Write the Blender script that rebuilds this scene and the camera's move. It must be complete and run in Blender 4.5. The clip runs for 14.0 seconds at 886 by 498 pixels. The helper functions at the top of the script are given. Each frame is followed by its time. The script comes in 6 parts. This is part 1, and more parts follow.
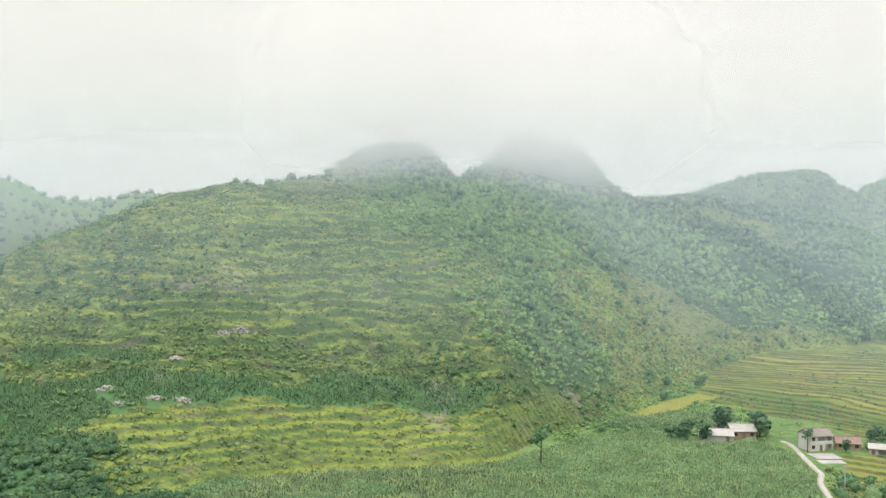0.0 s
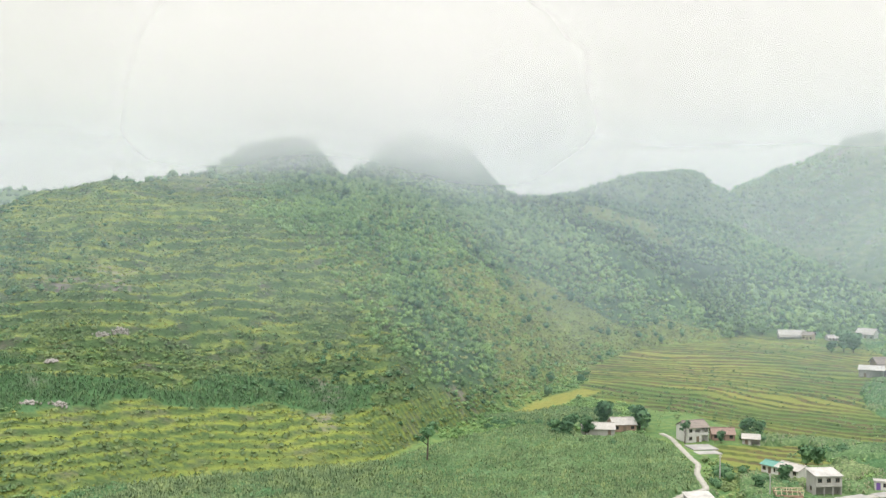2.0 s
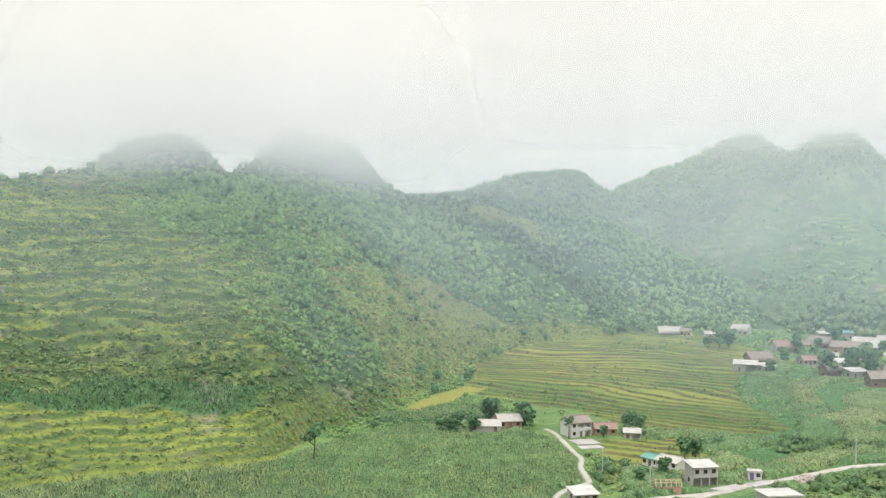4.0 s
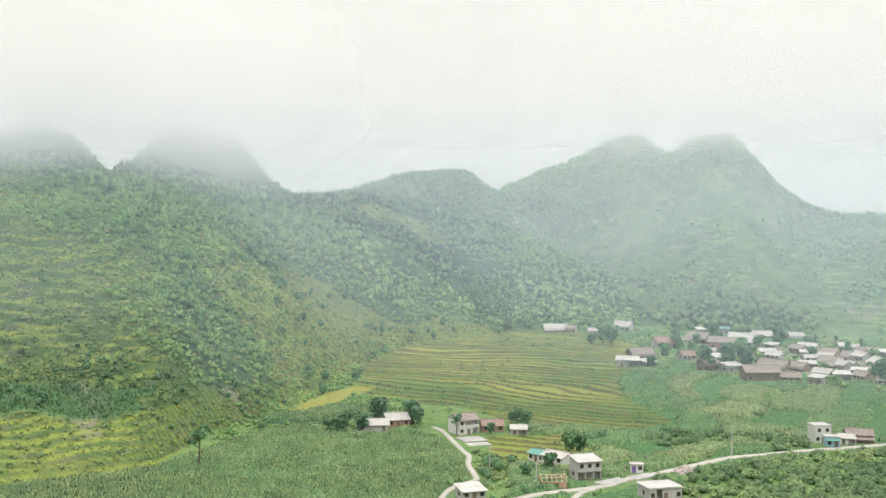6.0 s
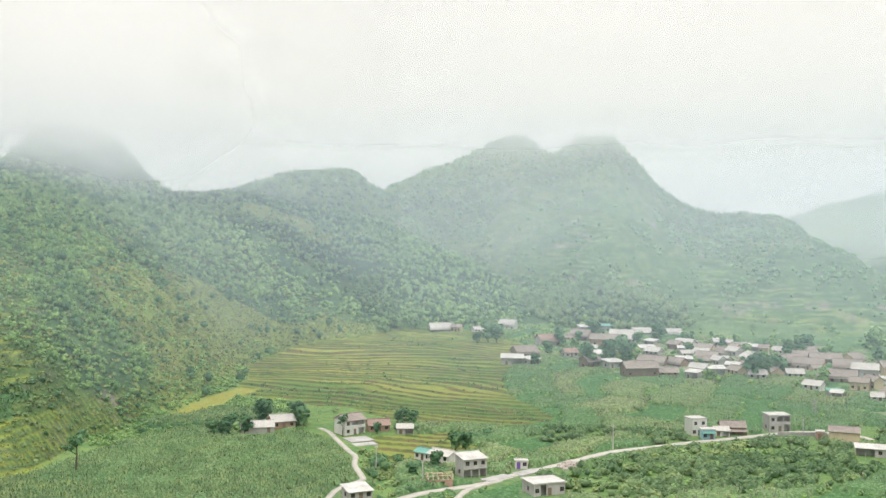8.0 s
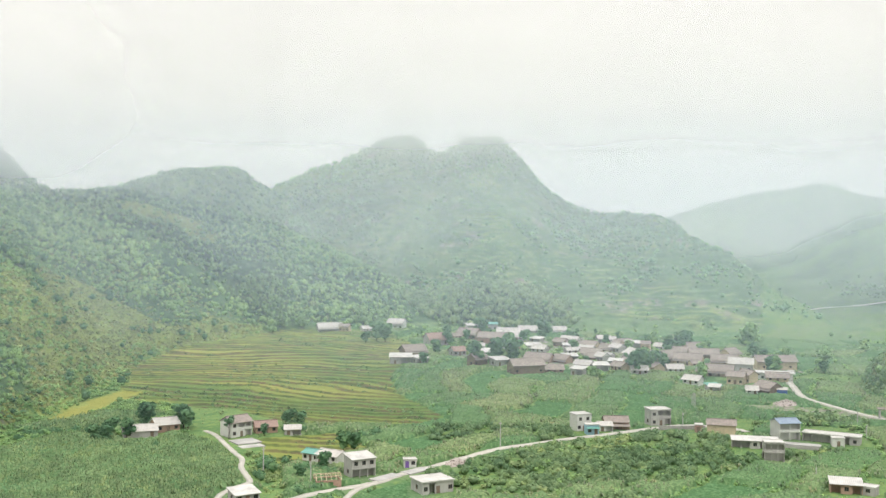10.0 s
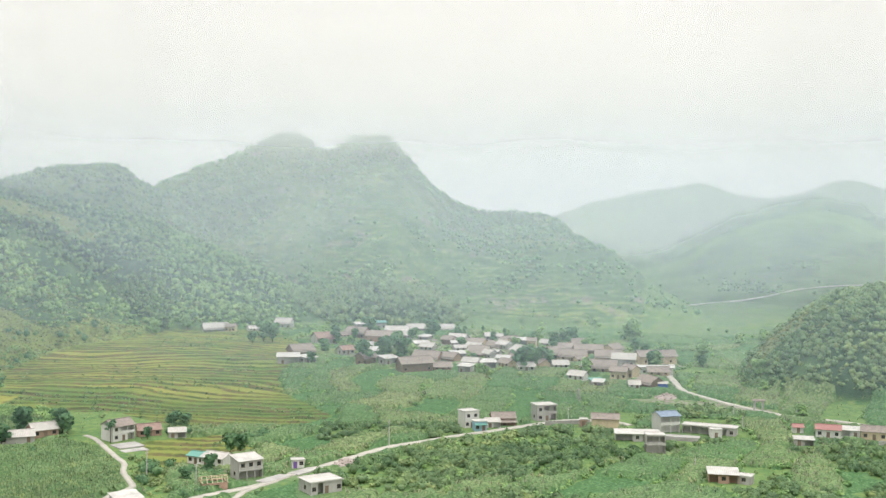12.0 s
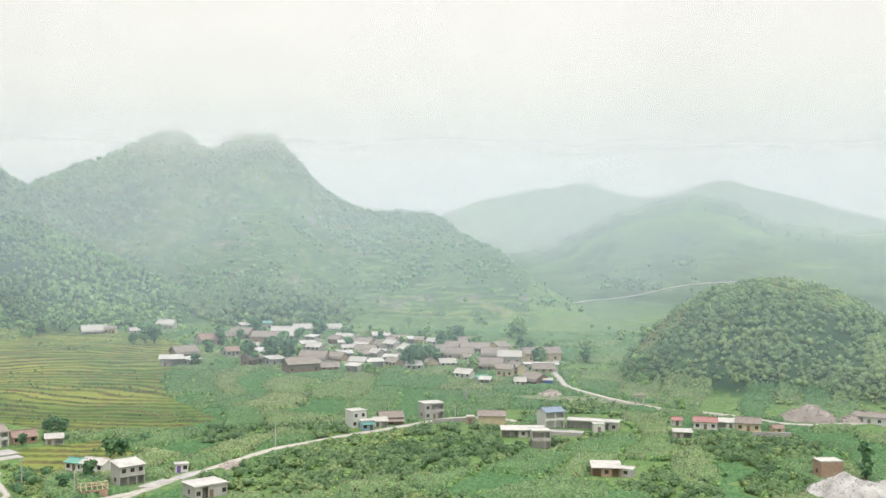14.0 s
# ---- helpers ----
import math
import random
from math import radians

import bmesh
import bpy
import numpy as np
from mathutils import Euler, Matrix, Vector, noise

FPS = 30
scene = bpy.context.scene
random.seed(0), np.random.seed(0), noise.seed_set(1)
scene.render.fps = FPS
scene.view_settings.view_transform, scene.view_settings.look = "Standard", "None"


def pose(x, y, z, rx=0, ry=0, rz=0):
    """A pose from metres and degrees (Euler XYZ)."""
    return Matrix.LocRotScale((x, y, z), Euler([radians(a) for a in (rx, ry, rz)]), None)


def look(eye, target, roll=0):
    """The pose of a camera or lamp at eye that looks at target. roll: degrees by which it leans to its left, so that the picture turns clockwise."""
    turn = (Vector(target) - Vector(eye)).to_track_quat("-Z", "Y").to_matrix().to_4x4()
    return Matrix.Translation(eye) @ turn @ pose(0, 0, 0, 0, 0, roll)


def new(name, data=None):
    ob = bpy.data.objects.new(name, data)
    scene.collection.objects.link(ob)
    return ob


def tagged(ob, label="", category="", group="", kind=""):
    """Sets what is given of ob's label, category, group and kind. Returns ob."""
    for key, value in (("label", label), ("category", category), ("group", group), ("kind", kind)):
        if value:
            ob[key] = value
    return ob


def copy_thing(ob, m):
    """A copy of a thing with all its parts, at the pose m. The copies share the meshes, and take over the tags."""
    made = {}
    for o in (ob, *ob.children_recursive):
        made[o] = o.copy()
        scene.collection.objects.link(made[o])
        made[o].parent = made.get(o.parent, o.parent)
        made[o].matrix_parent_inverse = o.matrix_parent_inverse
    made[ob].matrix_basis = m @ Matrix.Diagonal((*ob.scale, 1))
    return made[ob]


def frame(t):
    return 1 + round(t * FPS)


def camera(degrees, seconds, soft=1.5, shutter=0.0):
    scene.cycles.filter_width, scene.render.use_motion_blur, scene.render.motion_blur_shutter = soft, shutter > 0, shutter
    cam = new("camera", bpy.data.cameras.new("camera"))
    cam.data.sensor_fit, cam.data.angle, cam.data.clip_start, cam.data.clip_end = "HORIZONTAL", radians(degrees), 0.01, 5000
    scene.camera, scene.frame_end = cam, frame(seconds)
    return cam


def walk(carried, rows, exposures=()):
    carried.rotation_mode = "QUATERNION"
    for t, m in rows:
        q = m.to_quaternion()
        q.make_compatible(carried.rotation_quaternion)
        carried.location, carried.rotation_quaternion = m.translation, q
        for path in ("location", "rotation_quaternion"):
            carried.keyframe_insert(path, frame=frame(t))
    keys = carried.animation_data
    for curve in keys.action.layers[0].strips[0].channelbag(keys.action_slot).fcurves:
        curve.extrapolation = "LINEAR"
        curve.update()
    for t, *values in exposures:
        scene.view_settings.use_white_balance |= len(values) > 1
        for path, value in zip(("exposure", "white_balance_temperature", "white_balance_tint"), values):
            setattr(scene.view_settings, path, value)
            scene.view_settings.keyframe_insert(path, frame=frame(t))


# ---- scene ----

# ---- camera: a level pan on the spot, from a lookout above the valley ----
cam = camera(45.295, 14.0, 1.4)
EYE = 70.0
TURNS = [
    (0.0, -0.0, -0.929, -0.526), (0.5, -1.545, -0.925, -0.486), (1.0, -3.071, -0.93, -0.47), (1.5, -4.606, -0.955, -0.476),
    (2.0, -6.131, -0.97, -0.485), (2.5, -7.673, -0.968, -0.505), (3.0, -9.196, -0.973, -0.53), (5.5, -16.733, -0.985, -0.58),
    (6.0, -18.253, -0.978, -0.575), (6.5, -19.78, -0.965, -0.565), (7.0, -21.321, -0.963, -0.56), (7.5, -22.863, -0.965, -0.55),
    (8.0, -24.402, -0.945, -0.545), (10.5, -31.925, -0.929, -0.555), (11.0, -33.437, -0.932, -0.535), (11.5, -34.936, -0.945, -0.528),
    (12.0, -36.447, -0.955, -0.518), (12.5, -37.98, -0.957, -0.5), (13.0, -39.495, -0.972, -0.465), (13.5, -41.014, -0.968, -0.435),
    (14.0, -42.543, -0.951, -0.419),
]
walk(cam, [(t, pose(0, 0, EYE, 90 + pitch, roll, yaw)) for t, yaw, pitch, roll in TURNS])

# ---- overcast daylight ----
SUN_UP, SUN_AZ = 58.0, -160.0   # degrees; azimuth clockwise from +y
world = bpy.data.worlds.new("overcast_sky")
scene.world = world
world.use_nodes = True
wt = world.node_tree
wt.nodes.clear()
w_out = wt.nodes.new("ShaderNodeOutputWorld")
w_sky = wt.nodes.new("ShaderNodeTexSky")
w_sky.sky_type, w_sky.sun_disc = "NISHITA", False
w_sky.sun_elevation, w_sky.sun_rotation = radians(SUN_UP), radians(SUN_AZ)
w_blue = wt.nodes.new("ShaderNodeBackground")
w_blue.inputs["Strength"].default_value = 0.05
wt.links.new(w_sky.outputs["Color"], w_blue.inputs["Color"])
w_cloud = wt.nodes.new("ShaderNodeBackground")
w_deck = wt.nodes.new("ShaderNodeSeparateXYZ")   # an overcast deck is brightest overhead
w_rise = wt.nodes.new("ShaderNodeMapRange")
w_rise.interpolation_type = "SMOOTHSTEP"
for key, value in (("From Min", 0.26), ("From Max", 1.0), ("To Min", 0.54), ("To Max", 1.45)):
    w_rise.inputs[key].default_value = value
wt.links.new(w_deck.outputs["Z"], w_rise.inputs["Value"])
wt.links.new(w_rise.outputs[0], w_cloud.inputs["Strength"])
w_coord = wt.nodes.new("ShaderNodeTexCoord")
w_noise = wt.nodes.new("ShaderNodeTexNoise")
w_noise.inputs["Scale"].default_value, w_noise.inputs["Detail"].default_value = 2.2, 4
w_map = wt.nodes.new("ShaderNodeMapping")
w_map.inputs["Scale"].default_value = (1, 1, 3)
w_ramp = wt.nodes.new("ShaderNodeValToRGB")
w_ramp.color_ramp.elements[0].position, w_ramp.color_ramp.elements[1].position = 0.3, 0.7
w_ramp.color_ramp.elements[0].color, w_ramp.color_ramp.elements[1].color = (1, 0.985, 0.955, 1), (1, 0.99, 0.965, 1)
wt.links.new(w_coord.outputs["Generated"], w_map.inputs["Vector"])
wt.links.new(w_coord.outputs["Generated"], w_deck.inputs[0])
wt.links.new(w_map.outputs["Vector"], w_noise.inputs["Vector"])
wt.links.new(w_noise.outputs["Fac"], w_ramp.inputs["Fac"])
wt.links.new(w_ramp.outputs["Color"], w_cloud.inputs["Color"])
w_mix = wt.nodes.new("ShaderNodeMixShader")
w_mix.inputs["Fac"].default_value = 0.94   # cloud cover
wt.links.new(w_blue.outputs[0], w_mix.inputs[1])
wt.links.new(w_cloud.outputs[0], w_mix.inputs[2])
wt.links.new(w_mix.outputs[0], w_out.inputs["Surface"])
sun = new("sun", bpy.data.lights.new("sun", "SUN"))
sun.data.energy, sun.data.angle, sun.data.color = 0.8, radians(40), (1.0, 0.985, 0.96)
sa, se = radians(SUN_AZ), radians(SUN_UP)
sun.matrix_world = look((300 * math.sin(sa) * math.cos(se), 300 * math.cos(sa) * math.cos(se), 300 * math.sin(se)), (0, 0, 0))
scene.view_settings.exposure = 0.82


# ---- materials ----
class Nodes:
    """A short hand for node materials."""

    def __init__(self, name):
        self.m = bpy.data.materials.new(name)
        self.m.use_nodes = True
        self.t = self.m.node_tree
        self.t.nodes.clear()
        self.out = self.t.nodes.new("ShaderNodeOutputMaterial")
        self.pos = self.add("ShaderNodeNewGeometry")

    def add(self, kind, **sets):
        n = self.t.nodes.new(kind)
        for key, value in sets.items():
            n.inputs[key.replace("_", " ")].default_value = value
        return n

    def link(self, a, b):
        self.t.links.new(a, b)

    def noise(self, scale, detail=4.0, stretch=None, rough=0.55):
        n = self.add("ShaderNodeTexNoise", Scale=scale, Detail=detail, Roughness=rough)
        src = self.pos.outputs["Position"]
        if stretch:
            mp = self.add("ShaderNodeMapping", Scale=stretch)
            self.link(src, mp.inputs["Vector"])
            src = mp.outputs["Vector"]
        self.link(src, n.inputs["Vector"])
        return n.outputs["Fac"]

    def ramp(self, fac, stops):
        n = self.add("ShaderNodeValToRGB")
        e = n.color_ramp.elements
        while len(e) < len(stops):
            e.new(0.5)
        for el, (p, c) in zip(e, stops):
            el.position, el.color = p, (*c, 1)
        self.link(fac, n.inputs["Fac"])
        return n.outputs["Color"]

    def mix(self, fac, a, b, blend="MIX"):
        n = self.t.nodes.new("ShaderNodeMix")
        n.data_type, n.blend_type = "RGBA", blend
        for sock, v in ((n.inputs[0], fac), (n.inputs[6], a), (n.inputs[7], b)):
            if isinstance(v, (int, float)):
                sock.default_value = v
            elif isinstance(v, tuple):
                sock.default_value = (*v, 1)
            else:
                self.link(v, sock)
        return n.outputs[2]

    def math(self, op, a, b=0.0, clamp=False):
        n = self.t.nodes.new("ShaderNodeMath")
        n.operation, n.use_clamp = op, clamp
        for sock, v in ((n.inputs[0], a), (n.inputs[1], b)):
            if isinstance(v, (int, float)):
                sock.default_value = v
            else:
                self.link(v, sock)
        return n.outputs[0]

    def attr(self, name):
        n = self.t.nodes.new("ShaderNodeAttribute")
        n.attribute_name = name
        return n.outputs["Fac"]

    def done(self, color, rough=0.85, bump=None, bump_size=0.1, strength=0.5, metal=0.0, spec=0.3):
        p = self.add("ShaderNodeBsdfPrincipled")
        if isinstance(color, tuple):
            p.inputs["Base Color"].default_value = (*color, 1)
        else:
            self.link(color, p.inputs["Base Color"])
        p.inputs["Roughness"].default_value, p.inputs["Metallic"].default_value = rough, metal
        p.inputs["Specular IOR Level"].default_value = spec
        if bump is not None:
            b = self.add("ShaderNodeBump", Strength=strength, Distance=bump_size)
            self.link(bump, b.inputs["Height"])
            self.link(b.outputs["Normal"], p.inputs["Normal"])
        self.link(p.outputs[0], self.out.inputs["Surface"])
        return self.m


def plain(name, c, vary=0.18, scale=0.6, fine=9.0, rough=0.85, metal=0.0, streak=None, bump=0.02):
    """A weathered surface: broad stains and fine grain round one colour."""
    n = Nodes(name)
    c = tuple(v * 0.85 for v in c)
    dark = tuple(v * (1 - vary * 1.6) for v in c)
    lite = tuple(min(1, v * (1 + vary)) for v in c)
    broad = n.ramp(n.noise(scale, 5, streak), [(0.32, dark), (0.66, lite)])
    grain = n.noise(fine, 3)
    col = n.mix(0.35, broad, n.ramp(grain, [(0.3, dark), (0.7, lite)]))
    ob = n.add("ShaderNodeObjectInfo")
    col = n.mix(n.math("MULTIPLY", ob.outputs["Random"], 0.22), col, dark)
    return n.done(col, rough, grain, bump, 0.6, metal)


def leaf(name, dark, mid, lite, broad=0.02, depth=0.72):
    """Foliage whose clumps differ one from the next, and whose stands differ over tens of metres."""
    dark, mid, lite = ((c[0] * depth + 0.045 * c[1], c[1] * depth, c[2] * depth + 0.055 * c[1]) for c in (dark, mid, lite))
    n = Nodes(name)
    dark, mid, lite = ((c[0] * 1.2, c[1] * 1.11, c[2] * 1.2 + 0.07 * c[1]) for c in (dark, mid, lite))
    isl = n.pos.outputs["Random Per Island"]
    low = tuple(0.5 * (a + b) for a, b in zip(dark, mid))
    top = tuple(0.55 * a + 0.45 * b for a, b in zip(mid, lite))
    base = n.ramp(isl, [(0.0, low), (0.5, mid), (1.0, top)])
    stand = n.ramp(n.noise(broad, 3), [(0.3, tuple(v * 0.66 for v in mid)), (0.7, tuple(v * 1.0 for v in lite))])
    col = n.mix(0.4, base, stand)
    crown = n.ramp(n.noise(0.19, 3), [(0.33, (0.6, 0.66, 0.66)), (0.5, (0.95, 0.95, 0.95)), (0.68, (1.28, 1.18, 1.0))])   # one crown and the next
    col = n.mix(1.0, col, crown, "MULTIPLY")
    p = n.add("ShaderNodeBsdfPrincipled", Roughness=0.7)
    p.inputs["Specular IOR Level"].default_value = 0.2
    n.link(col, p.inputs["Base Color"])
    tr = n.add("ShaderNodeBsdfTranslucent")
    n.link(col, tr.inputs["Color"])
    mx = n.add("ShaderNodeMixShader", Fac=0.3)
    n.link(p.outputs[0], mx.inputs[1])
    n.link(tr.outputs[0], mx.inputs[2])
    n.link(mx.outputs[0], n.out.inputs["Surface"])
    return n.m


M_LEAF = leaf("forest_leaves", (0.05, 0.145, 0.05), (0.155, 0.335, 0.085), (0.36, 0.54, 0.145), depth=1.02)
M_LEAF_DARK = leaf("dark_leaves", (0.03, 0.10, 0.035), (0.085, 0.225, 0.08), (0.20, 0.37, 0.13), depth=0.92)
M_SHRUB = leaf("shrub_leaves", (0.055, 0.135, 0.04), (0.185, 0.32, 0.09), (0.39, 0.50, 0.155), depth=0.88)
M_CORN = leaf("maize_leaves", (0.09, 0.19, 0.075), (0.17, 0.30, 0.12), (0.29, 0.40, 0.18), 0.035, 0.78)
M_CORN_DARK = leaf("upland_maize_leaves", (0.05, 0.15, 0.05), (0.11, 0.26, 0.085), (0.22, 0.38, 0.13), 0.035, 0.66)
M_CORN_FRESH = leaf("fresh_maize_leaves", (0.08, 0.185, 0.06), (0.165, 0.295, 0.09), (0.28, 0.39, 0.145), 0.035, 0.84)
M_CORN_PALE = leaf("ripening_maize_leaves", (0.13, 0.23, 0.09), (0.235, 0.33, 0.14), (0.36, 0.42, 0.20), 0.035, 0.78)
M_HILL = leaf("hill_leaves", (0.055, 0.145, 0.055), (0.16, 0.32, 0.105), (0.38, 0.50, 0.155), depth=0.96)
M_THICKET = leaf("thicket_leaves", (0.055, 0.14, 0.055), (0.135, 0.285, 0.10), (0.30, 0.44, 0.15), depth=0.86)
M_FAR = leaf("hazy_leaves", (0.085, 0.215, 0.07), (0.125, 0.29, 0.08), (0.20, 0.375, 0.105), depth=1.1)
M_RICE = leaf("rice_tufts", (0.14, 0.22, 0.04), (0.245, 0.325, 0.055), (0.37, 0.42, 0.085), 0.03, 0.8)
M_DRY = leaf("dry_scrub_leaves", (0.11, 0.18, 0.05), (0.235, 0.325, 0.09), (0.37, 0.45, 0.14), depth=0.84)
M_BANK = leaf("bank_shrub_leaves", (0.055, 0.14, 0.05), (0.135, 0.275, 0.085), (0.25, 0.39, 0.12), depth=1.0)
M_WEED = leaf("bank_weeds", (0.06, 0.135, 0.045), (0.14, 0.25, 0.08), (0.25, 0.34, 0.11), depth=0.95)
M_BARK = plain("bark", (0.12, 0.10, 0.08))
M_TRACK = plain("pale_concrete_road", (0.53, 0.495, 0.44), 0.14, 0.25, 3.0)
M_WALL = plain("grey_cement_render", (0.47, 0.45, 0.425), 0.14, 0.8, 6.0, streak=(1, 1, 0.25))
M_WHITE = plain("weathered_white_paint", (0.70, 0.68, 0.645), 0.10, 0.7, 6.0, streak=(1, 1, 0.25))
M_EARTH = plain("yellow_rammed_earth", (0.64, 0.52, 0.36), 0.14, 0.8, 6.0, streak=(1, 1, 0.4))
M_BRICK = plain("bare_brick", (0.43, 0.29, 0.22), 0.16, 1.2, 7.0)
M_BLUE = plain("pale_blue_paint", (0.35, 0.55, 0.64), 0.08)
M_TILE = plain("brown_clay_tiles", (0.345, 0.29, 0.255), 0.22, 0.8, 7.0)
M_TILE_RED = plain("red_brown_tiles", (0.36, 0.25, 0.21), 0.18, 0.8, 7.0)
M_CEMENT = plain("fibre_cement_sheet", (0.56, 0.525, 0.485), 0.16, 0.7, 6.0)
M_SLAB = plain("bare_concrete_roof", (0.60, 0.575, 0.54), 0.2, 0.4, 4.0)
M_TIN = plain("blue_grey_tin", (0.25, 0.31, 0.40), 0.10, rough=0.5)
M_GREEN = plain("green_roof_sheet", (0.16, 0.37, 0.31), 0.12, rough=0.6)
M_RED = plain("faded_red_sheet", (0.43, 0.21, 0.19), 0.12, rough=0.6)
M_WOOD = plain("dark_timber", (0.25, 0.185, 0.14), 0.2)
M_POLE = plain("concrete_pole", (0.50, 0.49, 0.46), 0.1)
M_ROCK = plain("limestone", (0.42, 0.39, 0.36), 0.25, 0.3, 2.0, bump=0.1)
M_GRAVEL = plain("heap_of_grey_gravel", (0.47, 0.45, 0.43), 0.22, 0.25, 3.0, bump=0.15)
M_SOIL = plain("pinkish_soil", (0.45, 0.385, 0.35), 0.2, 0.2, 2.0, bump=0.1)
M_PURPLE = plain("violet_door", (0.23, 0.13, 0.42), 0.1)
M_BLUE_TARP = plain("blue_tarpaulin", (0.08, 0.16, 0.50), 0.1)


def canopy_material():
    """The closed top of a maize field: tone by field, painted shade between plants, pale tassels."""
    n = Nodes("maize_canopy")
    tone = n.attr("tone")
    col = n.ramp(tone, [(0.0, (0.085, 0.185, 0.08)), (0.35, (0.115, 0.22, 0.10)), (0.7, (0.185, 0.265, 0.12)), (1.0, (0.27, 0.315, 0.15))])
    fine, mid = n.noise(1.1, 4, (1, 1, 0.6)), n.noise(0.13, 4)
    # dark flecks: shade down between the plants, put into the colour
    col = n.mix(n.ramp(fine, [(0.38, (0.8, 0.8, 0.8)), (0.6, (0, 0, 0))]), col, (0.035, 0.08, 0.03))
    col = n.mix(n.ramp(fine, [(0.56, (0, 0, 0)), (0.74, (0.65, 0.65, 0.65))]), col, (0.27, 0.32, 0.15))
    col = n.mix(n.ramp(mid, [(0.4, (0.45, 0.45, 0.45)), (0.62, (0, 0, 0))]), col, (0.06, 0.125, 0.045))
    return n.done(col, 0.9, fine, 0.4, 0.8, spec=0.1)


def terrain_material():
    n = Nodes("hill_ground")
    grass, crop, rice, bare, pale, bund = (n.attr(a) for a in ("grass", "crop", "rice", "bare", "yellow", "bund"))
    up = n.add("ShaderNodeSeparateXYZ")
    n.link(n.pos.outputs["Normal"], up.inputs[0])
    flat = up.outputs["Z"]
    big, mid, fine = n.noise(0.012, 4), n.noise(0.09, 5), n.noise(0.9, 4, (1, 1, 2.2))
    tuft = n.noise(0.35, 5)
    wild = n.mix(n.ramp(mid, [(0.35, (0, 0, 0)), (0.65, (1, 1, 1))]), (0.105, 0.22, 0.07), (0.19, 0.31, 0.095))
    wild = n.mix(n.ramp(fine, [(0.35, (0, 0, 0)), (0.7, (0.5, 0.5, 0.5))]), wild, (0.065, 0.145, 0.05))
    wild = n.mix(n.ramp(tuft, [(0.45, (0, 0, 0)), (0.7, (0.6, 0.6, 0.6))]), wild, (0.28, 0.37, 0.10))
    tread = n.mix(n.ramp(big, [(0.35, (0, 0, 0)), (0.65, (1, 1, 1))]), (0.215, 0.30, 0.05), (0.33, 0.39, 0.07))
    tread = n.mix(n.ramp(tuft, [(0.4, (0, 0, 0)), (0.68, (0.85, 0.85, 0.85))]), tread, (0.19, 0.255, 0.055))
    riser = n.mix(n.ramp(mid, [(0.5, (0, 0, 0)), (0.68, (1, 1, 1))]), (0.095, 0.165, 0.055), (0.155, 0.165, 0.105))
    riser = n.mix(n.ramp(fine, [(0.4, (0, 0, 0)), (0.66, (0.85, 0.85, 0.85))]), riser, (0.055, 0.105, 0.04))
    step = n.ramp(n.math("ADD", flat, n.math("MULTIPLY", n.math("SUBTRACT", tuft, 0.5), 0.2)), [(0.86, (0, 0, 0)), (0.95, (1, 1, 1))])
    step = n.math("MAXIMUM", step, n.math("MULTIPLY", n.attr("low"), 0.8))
    olive = n.mix(n.ramp(mid, [(0.35, (0, 0, 0)), (0.65, (1, 1, 1))]), (0.19, 0.28, 0.07), (0.31, 0.36, 0.095))
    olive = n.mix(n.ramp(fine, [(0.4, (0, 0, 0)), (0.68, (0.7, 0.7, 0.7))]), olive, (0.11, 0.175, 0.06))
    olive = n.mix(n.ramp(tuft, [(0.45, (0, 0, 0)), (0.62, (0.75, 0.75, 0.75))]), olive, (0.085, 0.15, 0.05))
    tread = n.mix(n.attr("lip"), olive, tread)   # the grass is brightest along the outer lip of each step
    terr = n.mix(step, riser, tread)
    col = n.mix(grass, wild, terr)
    tone = n.attr("tone")
    leafy = n.mix(n.ramp(fine, [(0.35, (0, 0, 0)), (0.65, (1, 1, 1))]), (0.08, 0.175, 0.07), (0.165, 0.28, 0.11))
    leafy = n.mix(n.math("MULTIPLY", tone, 0.45), leafy, (0.27, 0.33, 0.13))
    leafy = n.mix(n.attr("upland"), leafy, n.mix(fine, (0.06, 0.15, 0.055), (0.125, 0.25, 0.09)))
    far_mid, far_broad = n.noise(0.055, 6), n.noise(0.016, 4)
    field = n.mix(tone, n.mix(mid, (0.07, 0.175, 0.065), (0.13, 0.25, 0.085)), n.mix(mid, (0.19, 0.29, 0.085), (0.28, 0.32, 0.12)))
    field = n.mix(n.ramp(far_broad, [(0.42, (0, 0, 0)), (0.6, (0.75, 0.75, 0.75))]), field, (0.11, 0.215, 0.085))
    meadow = n.mix(n.math("MULTIPLY", n.attr("lip"), 0.85), field, (0.30, 0.38, 0.12))
    meadow = n.mix(n.math("MULTIPLY", n.math("SUBTRACT", 1.0, n.attr("tread")), 0.85), meadow, (0.06, 0.125, 0.05))
    meadow = n.mix(n.ramp(far_mid, [(0.5, (0, 0, 0)), (0.62, (0.8, 0.8, 0.8))]), meadow, (0.07, 0.145, 0.06))
    meadow = n.mix(n.ramp(n.noise(0.03, 5), [(0.6, (0, 0, 0)), (0.68, (0.55, 0.55, 0.55))]), meadow, (0.36, 0.29, 0.24))
    col = n.mix(n.math("MULTIPLY", n.attr("meadow"), 0.85), col, meadow)
    col = n.mix(crop, col, leafy)
    paddy = n.mix(pale, (0.115, 0.205, 0.05), (0.31, 0.325, 0.075))
    paddy = n.mix(n.ramp(tuft, [(0.4, (0, 0, 0)), (0.7, (0.4, 0.4, 0.4))]), paddy, (0.13, 0.215, 0.045))
